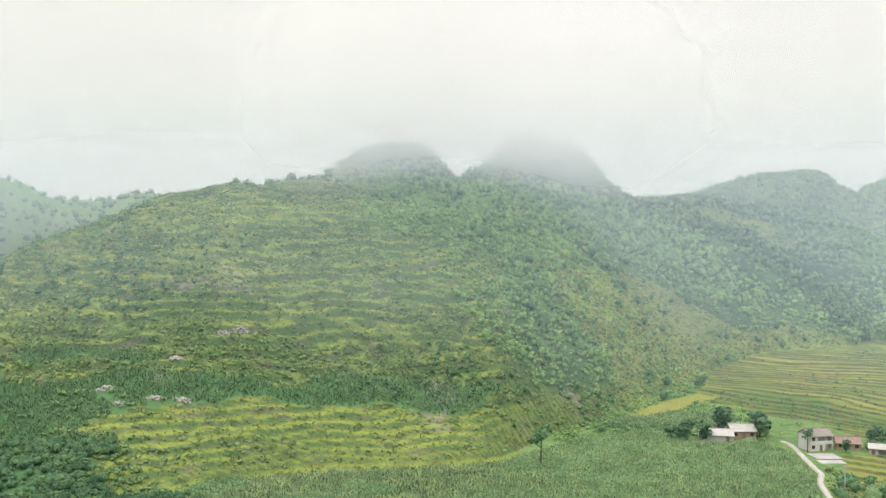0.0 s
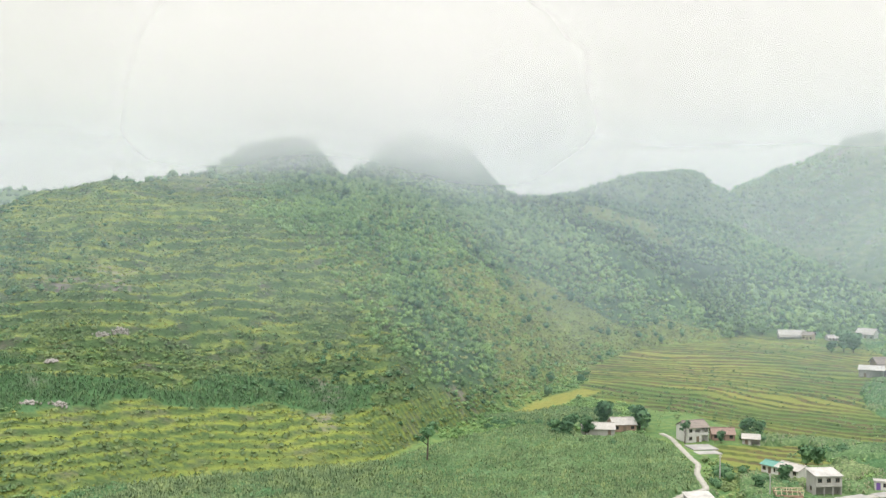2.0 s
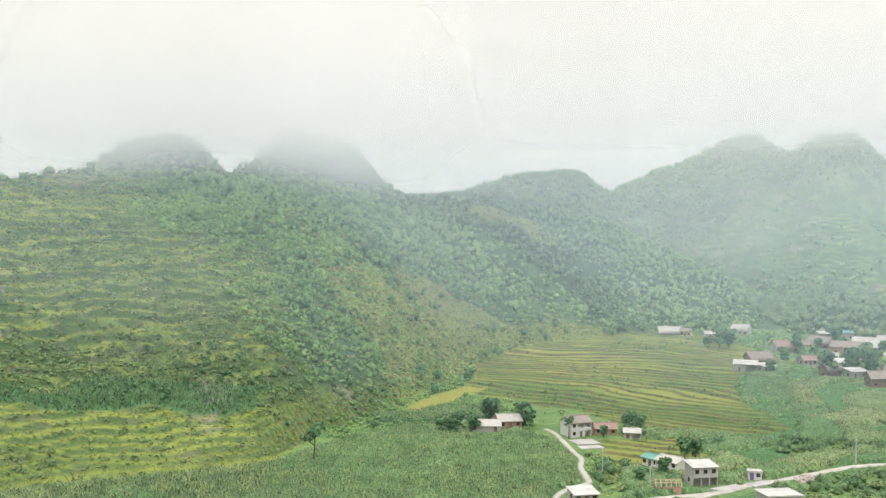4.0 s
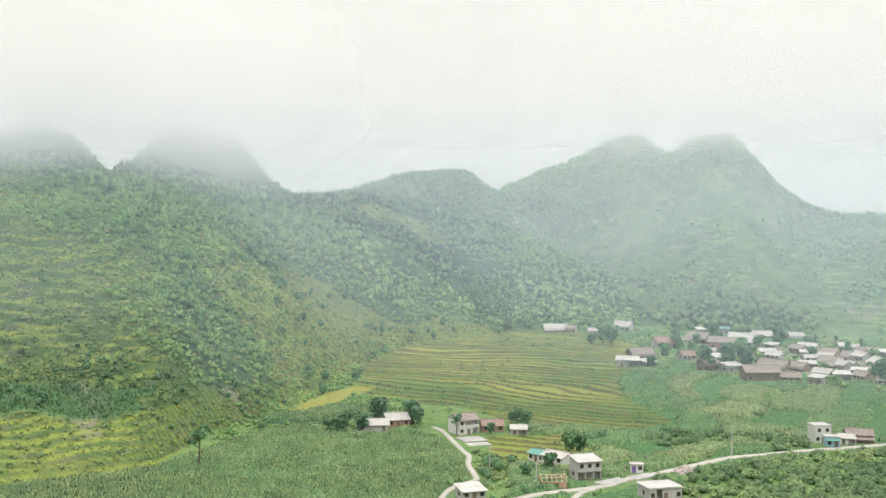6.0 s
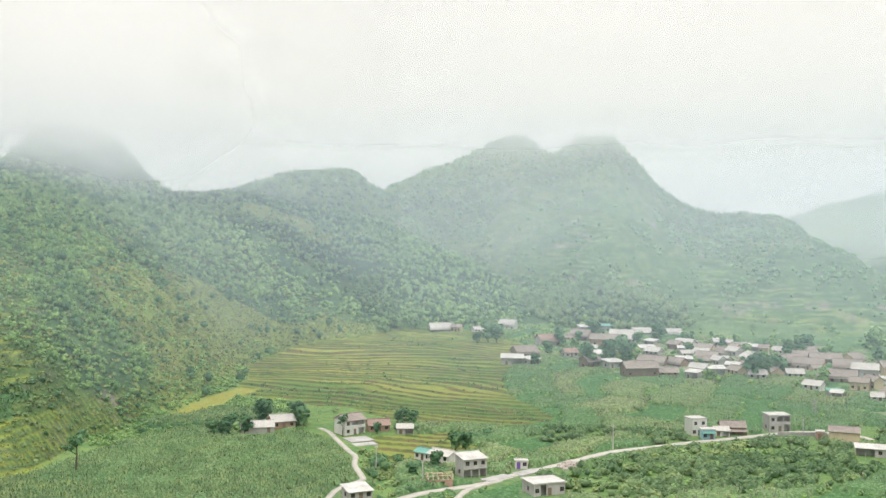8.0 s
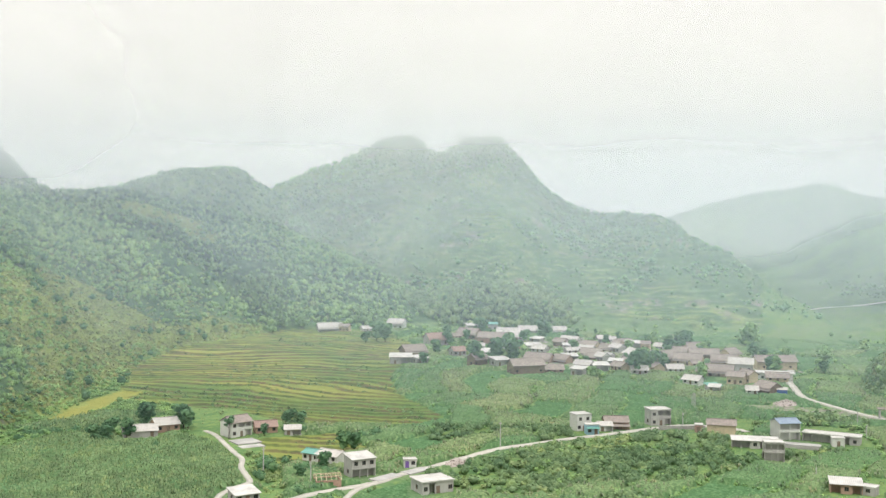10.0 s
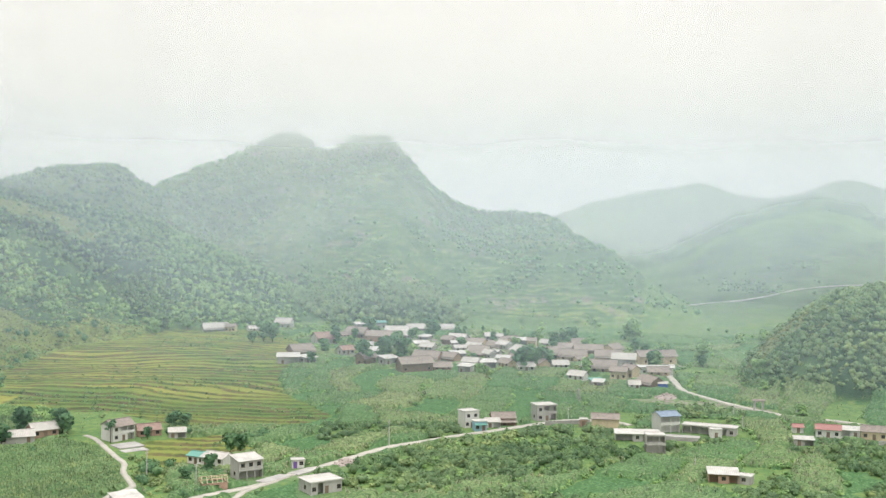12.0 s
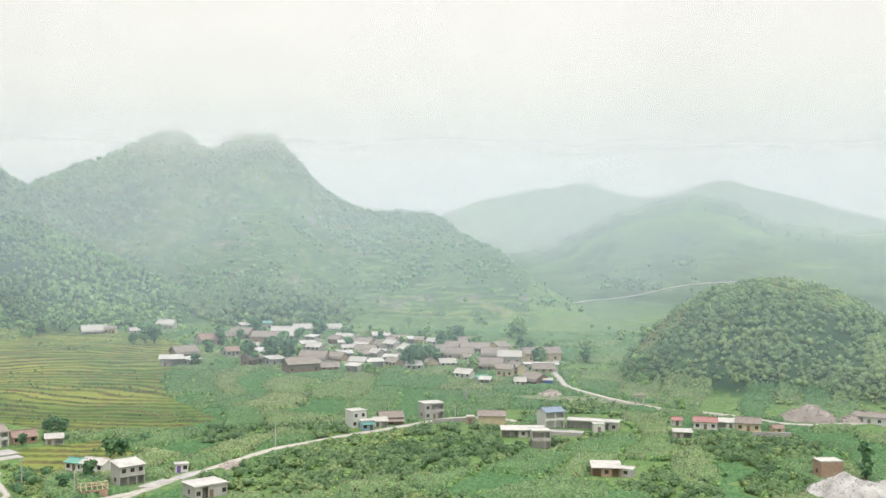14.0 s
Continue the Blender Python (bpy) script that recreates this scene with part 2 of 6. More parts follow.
    edge = n.mix(n.ramp(mid, [(0.4, (0, 0, 0)), (0.6, (1, 1, 1))]), (0.05, 0.09, 0.032), (0.135, 0.105, 0.06))
    col = n.mix(rice, col, n.mix(bund, paddy, edge))
    col = n.mix(n.math("MULTIPLY", n.attr("glade"), 0.75), col, n.mix(tuft, (0.37, 0.43, 0.11), (0.21, 0.30, 0.08)))
    soil = n.mix(mid, (0.24, 0.19, 0.15), (0.42, 0.37, 0.32))
    col = n.mix(n.math("MULTIPLY", bare, n.ramp(tuft, [(0.42, (0, 0, 0)), (0.6, (1, 1, 1))])), col, soil)
    # ground under woods darkened in colour to read as shade between the crowns
    col = n.mix(n.attr("wooded"), col, n.mix(n.ramp(far_mid, [(0.36, (0, 0, 0)), (0.62, (1, 1, 1))]), (0.03, 0.08, 0.04), (0.105, 0.19, 0.075)))
    stands = n.ramp(far_broad, [(0.4, (0.55, 0.6, 0.65)), (0.6, (1.2, 1.15, 1.1))])
    col = n.mix(n.math("MULTIPLY", n.attr("wooded"), 0.9), col, n.mix(1.0, col, stands, "MULTIPLY"))
    col = n.mix(1.0, col, (0.84, 0.785, 0.93), "MULTIPLY")
    return n.done(col, 0.95, fine, 0.5, 0.7, spec=0.1)


def haze_sheet_material(name, clear, low, high, full, thick, tall_seed, lid0, lid1, ends=None, patch=0.85, hue=(0.665, 0.78, 0.895)):
    """A sheet standing in for haze and mist: thin near the ground (alpha `low`), closing to cloud between the heights
    `high` and `full`.
    """
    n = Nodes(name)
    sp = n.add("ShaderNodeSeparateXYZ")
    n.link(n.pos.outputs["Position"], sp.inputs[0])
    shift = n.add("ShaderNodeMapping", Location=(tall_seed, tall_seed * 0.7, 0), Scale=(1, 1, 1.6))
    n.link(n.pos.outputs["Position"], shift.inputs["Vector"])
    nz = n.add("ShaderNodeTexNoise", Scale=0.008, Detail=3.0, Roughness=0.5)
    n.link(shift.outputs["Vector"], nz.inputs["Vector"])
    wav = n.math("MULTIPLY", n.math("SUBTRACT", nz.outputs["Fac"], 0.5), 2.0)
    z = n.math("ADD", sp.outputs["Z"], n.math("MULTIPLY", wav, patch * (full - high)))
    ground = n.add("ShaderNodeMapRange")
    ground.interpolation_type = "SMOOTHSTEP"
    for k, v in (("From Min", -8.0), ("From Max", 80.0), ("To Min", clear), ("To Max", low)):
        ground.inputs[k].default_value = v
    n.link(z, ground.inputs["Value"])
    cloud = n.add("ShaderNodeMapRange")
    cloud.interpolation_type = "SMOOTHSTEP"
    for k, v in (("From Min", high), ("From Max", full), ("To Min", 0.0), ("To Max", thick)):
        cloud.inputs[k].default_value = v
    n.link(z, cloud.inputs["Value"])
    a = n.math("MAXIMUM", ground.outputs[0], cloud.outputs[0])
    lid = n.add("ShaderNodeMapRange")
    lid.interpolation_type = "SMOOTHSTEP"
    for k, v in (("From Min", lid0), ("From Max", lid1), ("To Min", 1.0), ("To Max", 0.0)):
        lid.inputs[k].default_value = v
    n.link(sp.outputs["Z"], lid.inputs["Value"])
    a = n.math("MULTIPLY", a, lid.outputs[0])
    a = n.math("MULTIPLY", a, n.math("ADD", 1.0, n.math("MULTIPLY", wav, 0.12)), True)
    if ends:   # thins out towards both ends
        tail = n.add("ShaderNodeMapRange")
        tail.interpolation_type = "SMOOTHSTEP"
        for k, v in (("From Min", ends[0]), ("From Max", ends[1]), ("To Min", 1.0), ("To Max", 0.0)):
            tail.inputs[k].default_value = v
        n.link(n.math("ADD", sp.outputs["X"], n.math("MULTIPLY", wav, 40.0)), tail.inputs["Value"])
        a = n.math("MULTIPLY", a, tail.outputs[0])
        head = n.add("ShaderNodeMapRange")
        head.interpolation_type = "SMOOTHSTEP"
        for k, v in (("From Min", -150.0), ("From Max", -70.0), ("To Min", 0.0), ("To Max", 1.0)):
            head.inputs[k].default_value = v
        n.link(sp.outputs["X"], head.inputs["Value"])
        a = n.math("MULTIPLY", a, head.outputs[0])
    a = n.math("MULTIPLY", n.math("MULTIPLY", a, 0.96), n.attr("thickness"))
    aloft = n.add("ShaderNodeMapRange")   # air haze put into the colour: bluish in the valley, cloud-white above
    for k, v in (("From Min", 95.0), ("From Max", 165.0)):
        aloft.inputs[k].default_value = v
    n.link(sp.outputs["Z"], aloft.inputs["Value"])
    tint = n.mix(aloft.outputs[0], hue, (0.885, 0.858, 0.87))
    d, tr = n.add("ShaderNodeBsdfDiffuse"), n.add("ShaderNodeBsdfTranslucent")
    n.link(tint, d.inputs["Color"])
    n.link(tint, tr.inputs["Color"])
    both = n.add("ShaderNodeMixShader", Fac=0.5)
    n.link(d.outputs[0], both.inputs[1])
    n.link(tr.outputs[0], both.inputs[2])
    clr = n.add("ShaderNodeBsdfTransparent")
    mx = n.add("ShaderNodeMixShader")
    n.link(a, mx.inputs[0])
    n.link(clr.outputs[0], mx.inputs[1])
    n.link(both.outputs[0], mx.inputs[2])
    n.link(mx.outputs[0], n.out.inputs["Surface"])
    return n.m


# ---- the lie of the land ----
def hashed(i, j, seed):
    h = (i.astype(np.int64) * 374761393 + j.astype(np.int64) * 668265263 + seed * 974711) & 0xFFFFFFFF
    h = ((h ^ (h >> 13)) * 1274126177) & 0xFFFFFFFF
    return ((h ^ (h >> 16)) & 0xFFFF) / 65535.0


def vnoise(x, y, seed=0):
    i, j = np.floor(x), np.floor(y)
    u, w = x - i, y - j
    u, w = u * u * (3 - 2 * u), w * w * (3 - 2 * w)
    a, b = hashed(i, j, seed), hashed(i + 1, j, seed)
    c, d = hashed(i, j + 1, seed), hashed(i + 1, j + 1, seed)
    return (a * (1 - u) + b * u) * (1 - w) + (c * (1 - u) + d * u) * w - 0.5


def fbm(x, y, size, octaves=4, seed=0):
    total, amp = 0.0, 1.0
    for k in range(octaves):
        total = total + amp * vnoise(x / size, y / size, seed + 17 * k)
        size, amp = size / 2.03, amp * 0.5
    return total


def curve(pairs, soft=1.2):
    """A smooth function of the bearing, from (bearing, value) pairs."""
    a = np.arange(-180, 180.01, 0.1)
    v = np.interp(a, [p[0] for p in pairs], [p[1] for p in pairs])
    k = np.exp(-0.5 * (np.arange(-40, 41) * 0.1 / soft) ** 2)
    v = np.convolve(np.pad(v, 40, "edge"), k / k.sum(), "valid")
    return lambda q: np.interp(q, a, v)


def smoother(e0, e1, v):
    u = np.clip((v - e0) / (e1 - e0), 0, 1)
    return u * u * (3 - 2 * u)


def softmax(a, b, k):
    h = np.clip(0.5 + 0.5 * (a - b) / k, 0, 1)
    return b * (1 - h) + a * h + k * h * (1 - h)


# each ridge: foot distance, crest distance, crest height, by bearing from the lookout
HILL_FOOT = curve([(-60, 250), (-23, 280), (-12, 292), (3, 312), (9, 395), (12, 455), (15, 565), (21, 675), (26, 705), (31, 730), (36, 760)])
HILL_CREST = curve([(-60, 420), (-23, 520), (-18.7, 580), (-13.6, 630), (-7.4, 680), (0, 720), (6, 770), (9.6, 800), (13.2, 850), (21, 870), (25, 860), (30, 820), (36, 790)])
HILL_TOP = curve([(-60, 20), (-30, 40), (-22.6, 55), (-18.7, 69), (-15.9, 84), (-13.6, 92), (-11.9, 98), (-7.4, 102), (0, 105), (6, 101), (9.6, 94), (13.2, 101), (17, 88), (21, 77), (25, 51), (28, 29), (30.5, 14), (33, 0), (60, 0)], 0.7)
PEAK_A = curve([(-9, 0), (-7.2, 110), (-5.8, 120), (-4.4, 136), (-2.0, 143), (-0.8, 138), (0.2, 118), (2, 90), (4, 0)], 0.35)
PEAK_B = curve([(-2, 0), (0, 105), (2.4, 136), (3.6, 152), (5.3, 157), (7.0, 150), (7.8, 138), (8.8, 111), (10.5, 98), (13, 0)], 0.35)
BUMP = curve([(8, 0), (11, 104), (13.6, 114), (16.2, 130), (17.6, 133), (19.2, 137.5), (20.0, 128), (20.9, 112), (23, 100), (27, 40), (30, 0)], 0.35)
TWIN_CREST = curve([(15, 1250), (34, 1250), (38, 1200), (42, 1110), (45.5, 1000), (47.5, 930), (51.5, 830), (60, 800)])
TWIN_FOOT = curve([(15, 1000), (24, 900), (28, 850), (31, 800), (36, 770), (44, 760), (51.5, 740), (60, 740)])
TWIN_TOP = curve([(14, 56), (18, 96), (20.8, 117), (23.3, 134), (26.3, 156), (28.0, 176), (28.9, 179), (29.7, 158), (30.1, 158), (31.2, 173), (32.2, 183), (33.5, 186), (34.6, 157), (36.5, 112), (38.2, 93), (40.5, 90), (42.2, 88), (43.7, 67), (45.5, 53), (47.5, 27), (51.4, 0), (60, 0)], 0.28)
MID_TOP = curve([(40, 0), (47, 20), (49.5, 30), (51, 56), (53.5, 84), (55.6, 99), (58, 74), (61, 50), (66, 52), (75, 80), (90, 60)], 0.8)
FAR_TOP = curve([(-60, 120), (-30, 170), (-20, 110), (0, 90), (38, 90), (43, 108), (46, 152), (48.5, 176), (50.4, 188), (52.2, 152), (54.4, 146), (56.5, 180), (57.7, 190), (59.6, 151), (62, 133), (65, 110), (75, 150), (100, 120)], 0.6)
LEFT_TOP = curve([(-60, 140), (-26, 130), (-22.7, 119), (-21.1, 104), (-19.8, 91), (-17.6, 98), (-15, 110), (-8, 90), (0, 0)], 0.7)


def rise(r, foot, crest, top, p, back):
    u = np.clip((r - foot) / (crest - foot), 0, 1)
    front = top * (u ** p * (1 - 0.25 * u ** 2) / 0.75)
    return np.where(r <= crest, front, top - (r - crest) * back)


def bearing(x, y):
    return np.degrees(np.arctan2(x, y)), np.hypot(x, y)


def dome(x, y, cx, cy, wide, deep, high, turn=0.0, p=1.0):
    c, s = math.cos(radians(turn)), math.sin(radians(turn))
    u, w = ((x - cx) * c + (y - cy) * s) / wide, (-(x - cx) * s + (y - cy) * c) / deep
    return high * (1 - np.clip(u * u + w * w, 0, 1.0)) ** p


def forest_edge(r):
    """The bearing at which the grassy terraces give way to woods."""
    return np.interp(r, [300, 385, 402, 450, 500, 540, 640, 720], [9.0, 7.6, 4.6, 2.9, 0.9, -1.4, -3.2, -3.8])


def steps(z, h, wobble, sharp):
    u = z / h + wobble
    f = u - np.floor(u)
    return h * (np.floor(u) + 0.22 * f + 0.78 * smoother(sharp, 1.0, f) - wobble)


def inside(x, y, poly):
    hit = np.zeros(np.shape(x), bool)
    for (x0, y0), (x1, y1) in zip(poly, poly[1:] + poly[:1]):
        with np.errstate(divide="ignore", invalid="ignore"):
            hit ^= ((y0 > y) != (y1 > y)) & (x < (x1 - x0) * (y - y0) / (y1 - y0 + 1e-12) + x0)
    return hit


PADDY = [(105, 440), (128, 520), (172, 585), (270, 660), (330, 640), (300, 540), (272, 500), (232, 440), (216, 405), (207, 345), (180, 335), (150, 350), (142, 395)]
CORE = [(339, 432), (388, 362), (425, 360), (480, 440), (449, 560), (342, 560), (300, 500), (290, 445)]   # the close-built part of the village
OPEN = [(52, 500), (58, 414), (92, 446), (128, 520), (172, 585), (250, 655), (205, 648), (158, 612), (124, 600), (96, 590)]   # grassy slope between the woods and the fields
LUSH = [(150, 262), (176, 272), (205, 278), (250, 281), (276, 276), (282, 262), (262, 255), (232, 248), (208, 236), (190, 226), (165, 232), (150, 246)]   # overgrown bank below the road
OCHRE = [(66, 402), (84, 432), (112, 462), (119, 455), (98, 425), (76, 400)]
LOW_PADDY = [(116, 297), (126, 338), (160, 338), (152, 300)]
MAIZE = [(-66, 284), (-58, 292), (17, 316), (40, 345), (70, 372), (104, 356), (111, 330), (103, 272), (60, 235), (-60, 225)]
MAIZE_UP = [(58, 392), (92, 410), (112, 395), (92, 372), (75, 375)]
MAIZE_MID = [(232, 440), (262, 470), (320, 440), (345, 395), (300, 320), (245, 305), (196, 296), (165, 315), (160, 340), (207, 345), (216, 405)]
MAIZE_EAST = [(345, 395), (300, 320), (330, 285), (345, 255), (385, 330), (360, 400)]


def land(x, y):
    """Height of the ground, and the masks of what grows on it."""
    x, y = np.asarray(x, float), np.asarray(y, float)
    az, r = bearing(x, y)
    wander = fbm(x, y, 90, 3, 5)
    rough = fbm(x, y, 38, 4, 9)
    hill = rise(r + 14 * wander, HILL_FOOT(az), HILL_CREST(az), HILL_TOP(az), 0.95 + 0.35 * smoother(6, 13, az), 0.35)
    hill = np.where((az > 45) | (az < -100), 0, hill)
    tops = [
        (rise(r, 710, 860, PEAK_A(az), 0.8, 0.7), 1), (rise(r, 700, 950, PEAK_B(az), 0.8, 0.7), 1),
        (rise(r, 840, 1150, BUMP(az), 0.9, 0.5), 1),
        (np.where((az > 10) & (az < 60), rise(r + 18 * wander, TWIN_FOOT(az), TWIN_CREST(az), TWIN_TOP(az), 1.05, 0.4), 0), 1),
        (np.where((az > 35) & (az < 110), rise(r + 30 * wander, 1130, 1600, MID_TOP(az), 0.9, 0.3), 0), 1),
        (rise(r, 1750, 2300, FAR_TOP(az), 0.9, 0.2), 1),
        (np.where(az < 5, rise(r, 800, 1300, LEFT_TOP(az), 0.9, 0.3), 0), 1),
    ]
    floor = 1.2 * rough * smoother(250, 420, r) + 4.0 * smoother(420, 640, r) * smoother(45, 25, az)
    def sunk(t, by=8.0):
        return t - by * np.exp(-np.maximum(t, 0) / 3.0)
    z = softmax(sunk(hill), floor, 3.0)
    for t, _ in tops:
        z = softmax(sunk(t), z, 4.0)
    knob = dome(x, y, 436, 671, 62, 45, 30, -35, 0.8)
    green = dome(x, y, 466, 269, 78, 70, 46, -30, 0.95)
    green = np.maximum(green, dome(x, y, 480, 207, 70, 60, 25, -30, 0.9))
    z = softmax(sunk(green), softmax(sunk(knob), z, 3.0), 4.0)
    perch = 68 - 0.36 * np.sqrt(r * r + 60) + 3.0 * rough * smoother(6, 40, r)
    z = np.where(r < 235, softmax(perch, z, 6.0), z)
    high = smoother(4, 40, z) * smoother(235, 300, r)
    z = z + high * (5.0 * rough + 1.6 * fbm(x, y, 9, 3, 31)) * np.where(r > 800, 0.8, 1.0) + smoother(1130, 1300, r) * smoother(5, 40, z) * (26 * fbm(x, y, 190, 3, 33) + 5 * fbm(x, y, 17, 2, 35))

    grass = smoother(2.0, -1.2, az - forest_edge(r) + 7 * rough) * (r < 760) * (hill > 1.5) * (r > 270)
    low_terrace = (z > 0.7) & (z < 13 - 0.3 * az + 5 * rough) & (az < 10.4 + 3 * rough) & (az > -30) & (r > 285) & (r < 432)
    grass = np.where(low_terrace, np.maximum(grass, 0.95), grass)
    band = fbm(az * 3.2, r, 17, 3, 83)   # maize on the longer steps
    crop = (((z > 13.5 - 0.3 * az + 5 * rough) & (z < 20.5 - 0.5 * az + 5 * wander) & (band > -0.25) & (az < 3.5 + 4 * rough)) | ((az < -15 + 12 * rough) & (r < 350) & (r > 240) & (band > -0.3))) & (hill > 2) & (r < 420)
    crop = crop & (az > -60)
    upland = crop.astype(float)
    grass = np.where(crop, 0.25, grass)
    maize = inside(x, y, MAIZE) | inside(x, y, MAIZE_UP) | inside(x, y, MAIZE_MID) | inside(x, y, MAIZE_EAST)
    # small strip fields over the rest of the valley floor
    fu, fv = (x * 0.82 + y * 0.57 + 26 * wander) / 38, (-x * 0.57 + y * 0.82 + 34 * wander + 5 * rough) / 15
    flat = (z < 6.5) & (r > 270) & (az > 22) & (az < 75)
    thick = (fbm(x, y, 30, 3, 105) > 0.03) & (r < 378) & (az > 30)
    thick = thick | inside(x + 12 * rough, y + 10 * rough, LUSH)
    strip = (hashed(np.floor(fu), np.floor(fv), 3) > 0.12) & flat & ~thick
    edge_u, edge_v = np.abs(fu - np.floor(fu) - 0.5), np.abs(fv - np.floor(fv) - 0.5)
    hedge = ((edge_u > 0.478) | (edge_v > 0.435)) & flat
    core = inside(x, y, CORE) & (fbm(x, y, 16, 3, 89) > -0.1) & (z < 7)
    dirt = dome(x, y, 340, 284, 34, 13, 1.0, -62) > 0.1
    crop = (crop | maize & ~thick | strip) & ~hedge & ~core & ~dirt
    rice = inside(x + 9 * rough, y + 12 * rough, PADDY) | inside(x, y, LOW_PADDY)
    glade = inside(x + 26 * rough, y + 22 * wander, OPEN) & ~rice | (dome(x, y, 221, 770, 46, 34, 1.0, -20) * (1 + 1.6 * fbm(x, y, 30, 3, 5)) > 0.3)
    ochre = inside(x + 3 * rough, y, OCHRE)
    wooded = np.clip(smoother(-0.6, 1.6, az - forest_edge(r) + 5 * rough) * (hill > 6) * (r < 900) + smoother(2, 6, green) + smoother(2, 6, knob), 0, 0.85)
    wooded = wooded * (1 - 0.7 * smoother(0.02, 0.22, fbm(x, y, 55, 3, 91)) * smoother(620, 480, r) * (az < 25))
    wooded = np.maximum(wooded, 0.8 * smoother(850, 1150, r) * smoother(42, 48, az) * np.maximum(smoother(5, 20, z), 0.7) * smoother(-0.7, -0.1, fbm(x, y, 160, 3, 101)))
    wooded = np.where(low_terrace, 0, wooded)
    wooded = np.where(glade, 0.15 * wooded, wooded)
    grass = np.where(glade, 0.6 * smoother(-0.35, 0.1, fbm(x, y, 28, 3, 92)), grass)
    # terraces
    near = np.maximum(smoother(352, 334, r), 1.0 * low_terrace)
    wob = (1.9 - 0.9 * near) * fbm(x, y, 85, 3, 41) + 0.85 * fbm(x, y, 17, 3, 43)
    high_step = np.where((r < 339) | low_terrace, 2.1, 3.6)
    tz = steps(z, high_step, wob, 0.42)
    part_up = z / high_step + wob
    up_f = part_up - np.floor(part_up)
    tread = (up_f < 0.5).astype(float)
    wide = np.where((r < 345) | low_terrace, 0.85, 0.46)
    lip = np.clip(smoother(wide, 0.04, up_f) + smoother(0.9, 1.0, up_f), 0, 1) * (0.2 + 0.8 * np.maximum(near, smoother(-0.3, 0.05, fbm(x, y, 40, 3, 45))))
    run = np.maximum(smoother(-0.4, 0.0, fbm(x, y, 48, 3, 47)), 0.8 * near)
    z = z + (tz - z) * np.clip(grass * 1.3, 0, 1) * smoother(2, 6, z) * run
    z = z + np.clip(grass, 0, 1) * 0.9 * fbm(x, y, 5.5, 3, 49)
    far_field = (TWIN_TOP(az) > 30) & (r > 780) & (r < 1260) & (z > 1.0) & (az > 22) & (az < 55)
    z = np.where(far_field, z + 0.9 * (steps(z, 4.2, wob, 0.5) - z) * smoother(0.25, -0.1, fbm(x, y, 110, 3, 53)) + 2.2 * fbm(x, y, 14, 3, 49), z)
    grass = np.where(far_field, 0.05 + 0.3 * smoother(-0.2, 0.15, fbm(x, y, 75, 3, 87)), grass)
    # paddies: a gentle fall to the valley, cut into low steps
    fall = 0.052 * (r - 330) + 0.012 * (x - 180) + 3.2 * fbm(x, y, 120, 2, 51) + 0.7 * fbm(x, y, 34, 2, 52) + 0.25 * np.clip(z - 4, 0, 40)
    bend = 0.5 * fbm(x, y, 26, 2, 53)
    u = fall / 0.56 + bend
    level, part_u = np.floor(u), u - np.floor(u)
    bank = np.where(hashed(level, level * 0, 15) > 0.72, 0.5, 0.74)   # now and then a broad weedy bank
    pz = steps(fall, 0.56, bend, 0.8) - fall
    z = np.where(rice, z + pz * 1.5, z)
    bund = np.where(rice, smoother(bank, bank + 0.07, part_u) * (0.75 + 0.5 * fbm(x, y, 12, 2, 57)), 0)
    side = np.floor((0.95 * x - 0.3 * y + 9 * rough) / 42 + 3 * hashed(level, level * 0, 16))
    plot = hashed(level, side, 5) - 0.5
    yellow = np.where(inside(x, y, LOW_PADDY), 0.6, np.where(rice, np.clip(0.42 + 0.9 * fbm(x, y, 60, 2, 61) + 0.0012 * (y - 450) + 0.75 * plot, 0, 1), 0))
    crop = crop & ~rice
    rice, yellow, bund = rice | ochre, np.where(ochre, 1.0, yellow), np.where(ochre, 0.0, bund)
    crop = crop & ~ochre
    bare = 0.55 * smoother(0.36, 0.52, fbm(x, y, 26, 3, 71)) * smoother(0, 6, z) * (r < 1500) * np.where((az < 9) | far_field, 1.0, 0.4)
    wooded = wooded * (1 - smoother(0.2, 0.5, dome(x, y, 420, 309, 28, 14, 1.0, -42) * (1 + 2.2 * fbm(x, y, 14, 3, 9))))
    bare = np.maximum(bare, np.where(core, 0.85, 0))
    bare = np.maximum(bare, 0.9 * smoother(0.05, 0.4, dome(x, y, 340, 284, 34, 13, 1.0, -62) * (1 + rough)))
    bare = np.maximum(bare, 0.45 * smoother(0.2, 0.5, dome(x, y, 420, 309, 28, 14, 1.0, -42) * (1 + 2.2 * fbm(x, y, 14, 3, 9))) * (green > 0.5))
    return z, dict(grass=grass, crop=crop.astype(float), rice=rice.astype(float), yellow=yellow, bare=bare, bund=bund, hedge=(hedge & ~rice).astype(float), tread=tread, lip=lip * np.where(rice > 0.5, 0, 1), meadow=far_field.astype(float) * smoother(1260, 1200, r), upland=upland, wooded=wooded, glade=glade.astype(float), low=low_terrace * lip, tone=np.where(far_field, hashed(np.floor(part_up * 0.7), np.floor(az * 0.55 + 4 * wander), 19), hashed(np.floor(fu), np.floor(fv), 29)))


def ground_at(x, y):
    return float(land(np.array([x]), np.array([y]))[0][0])


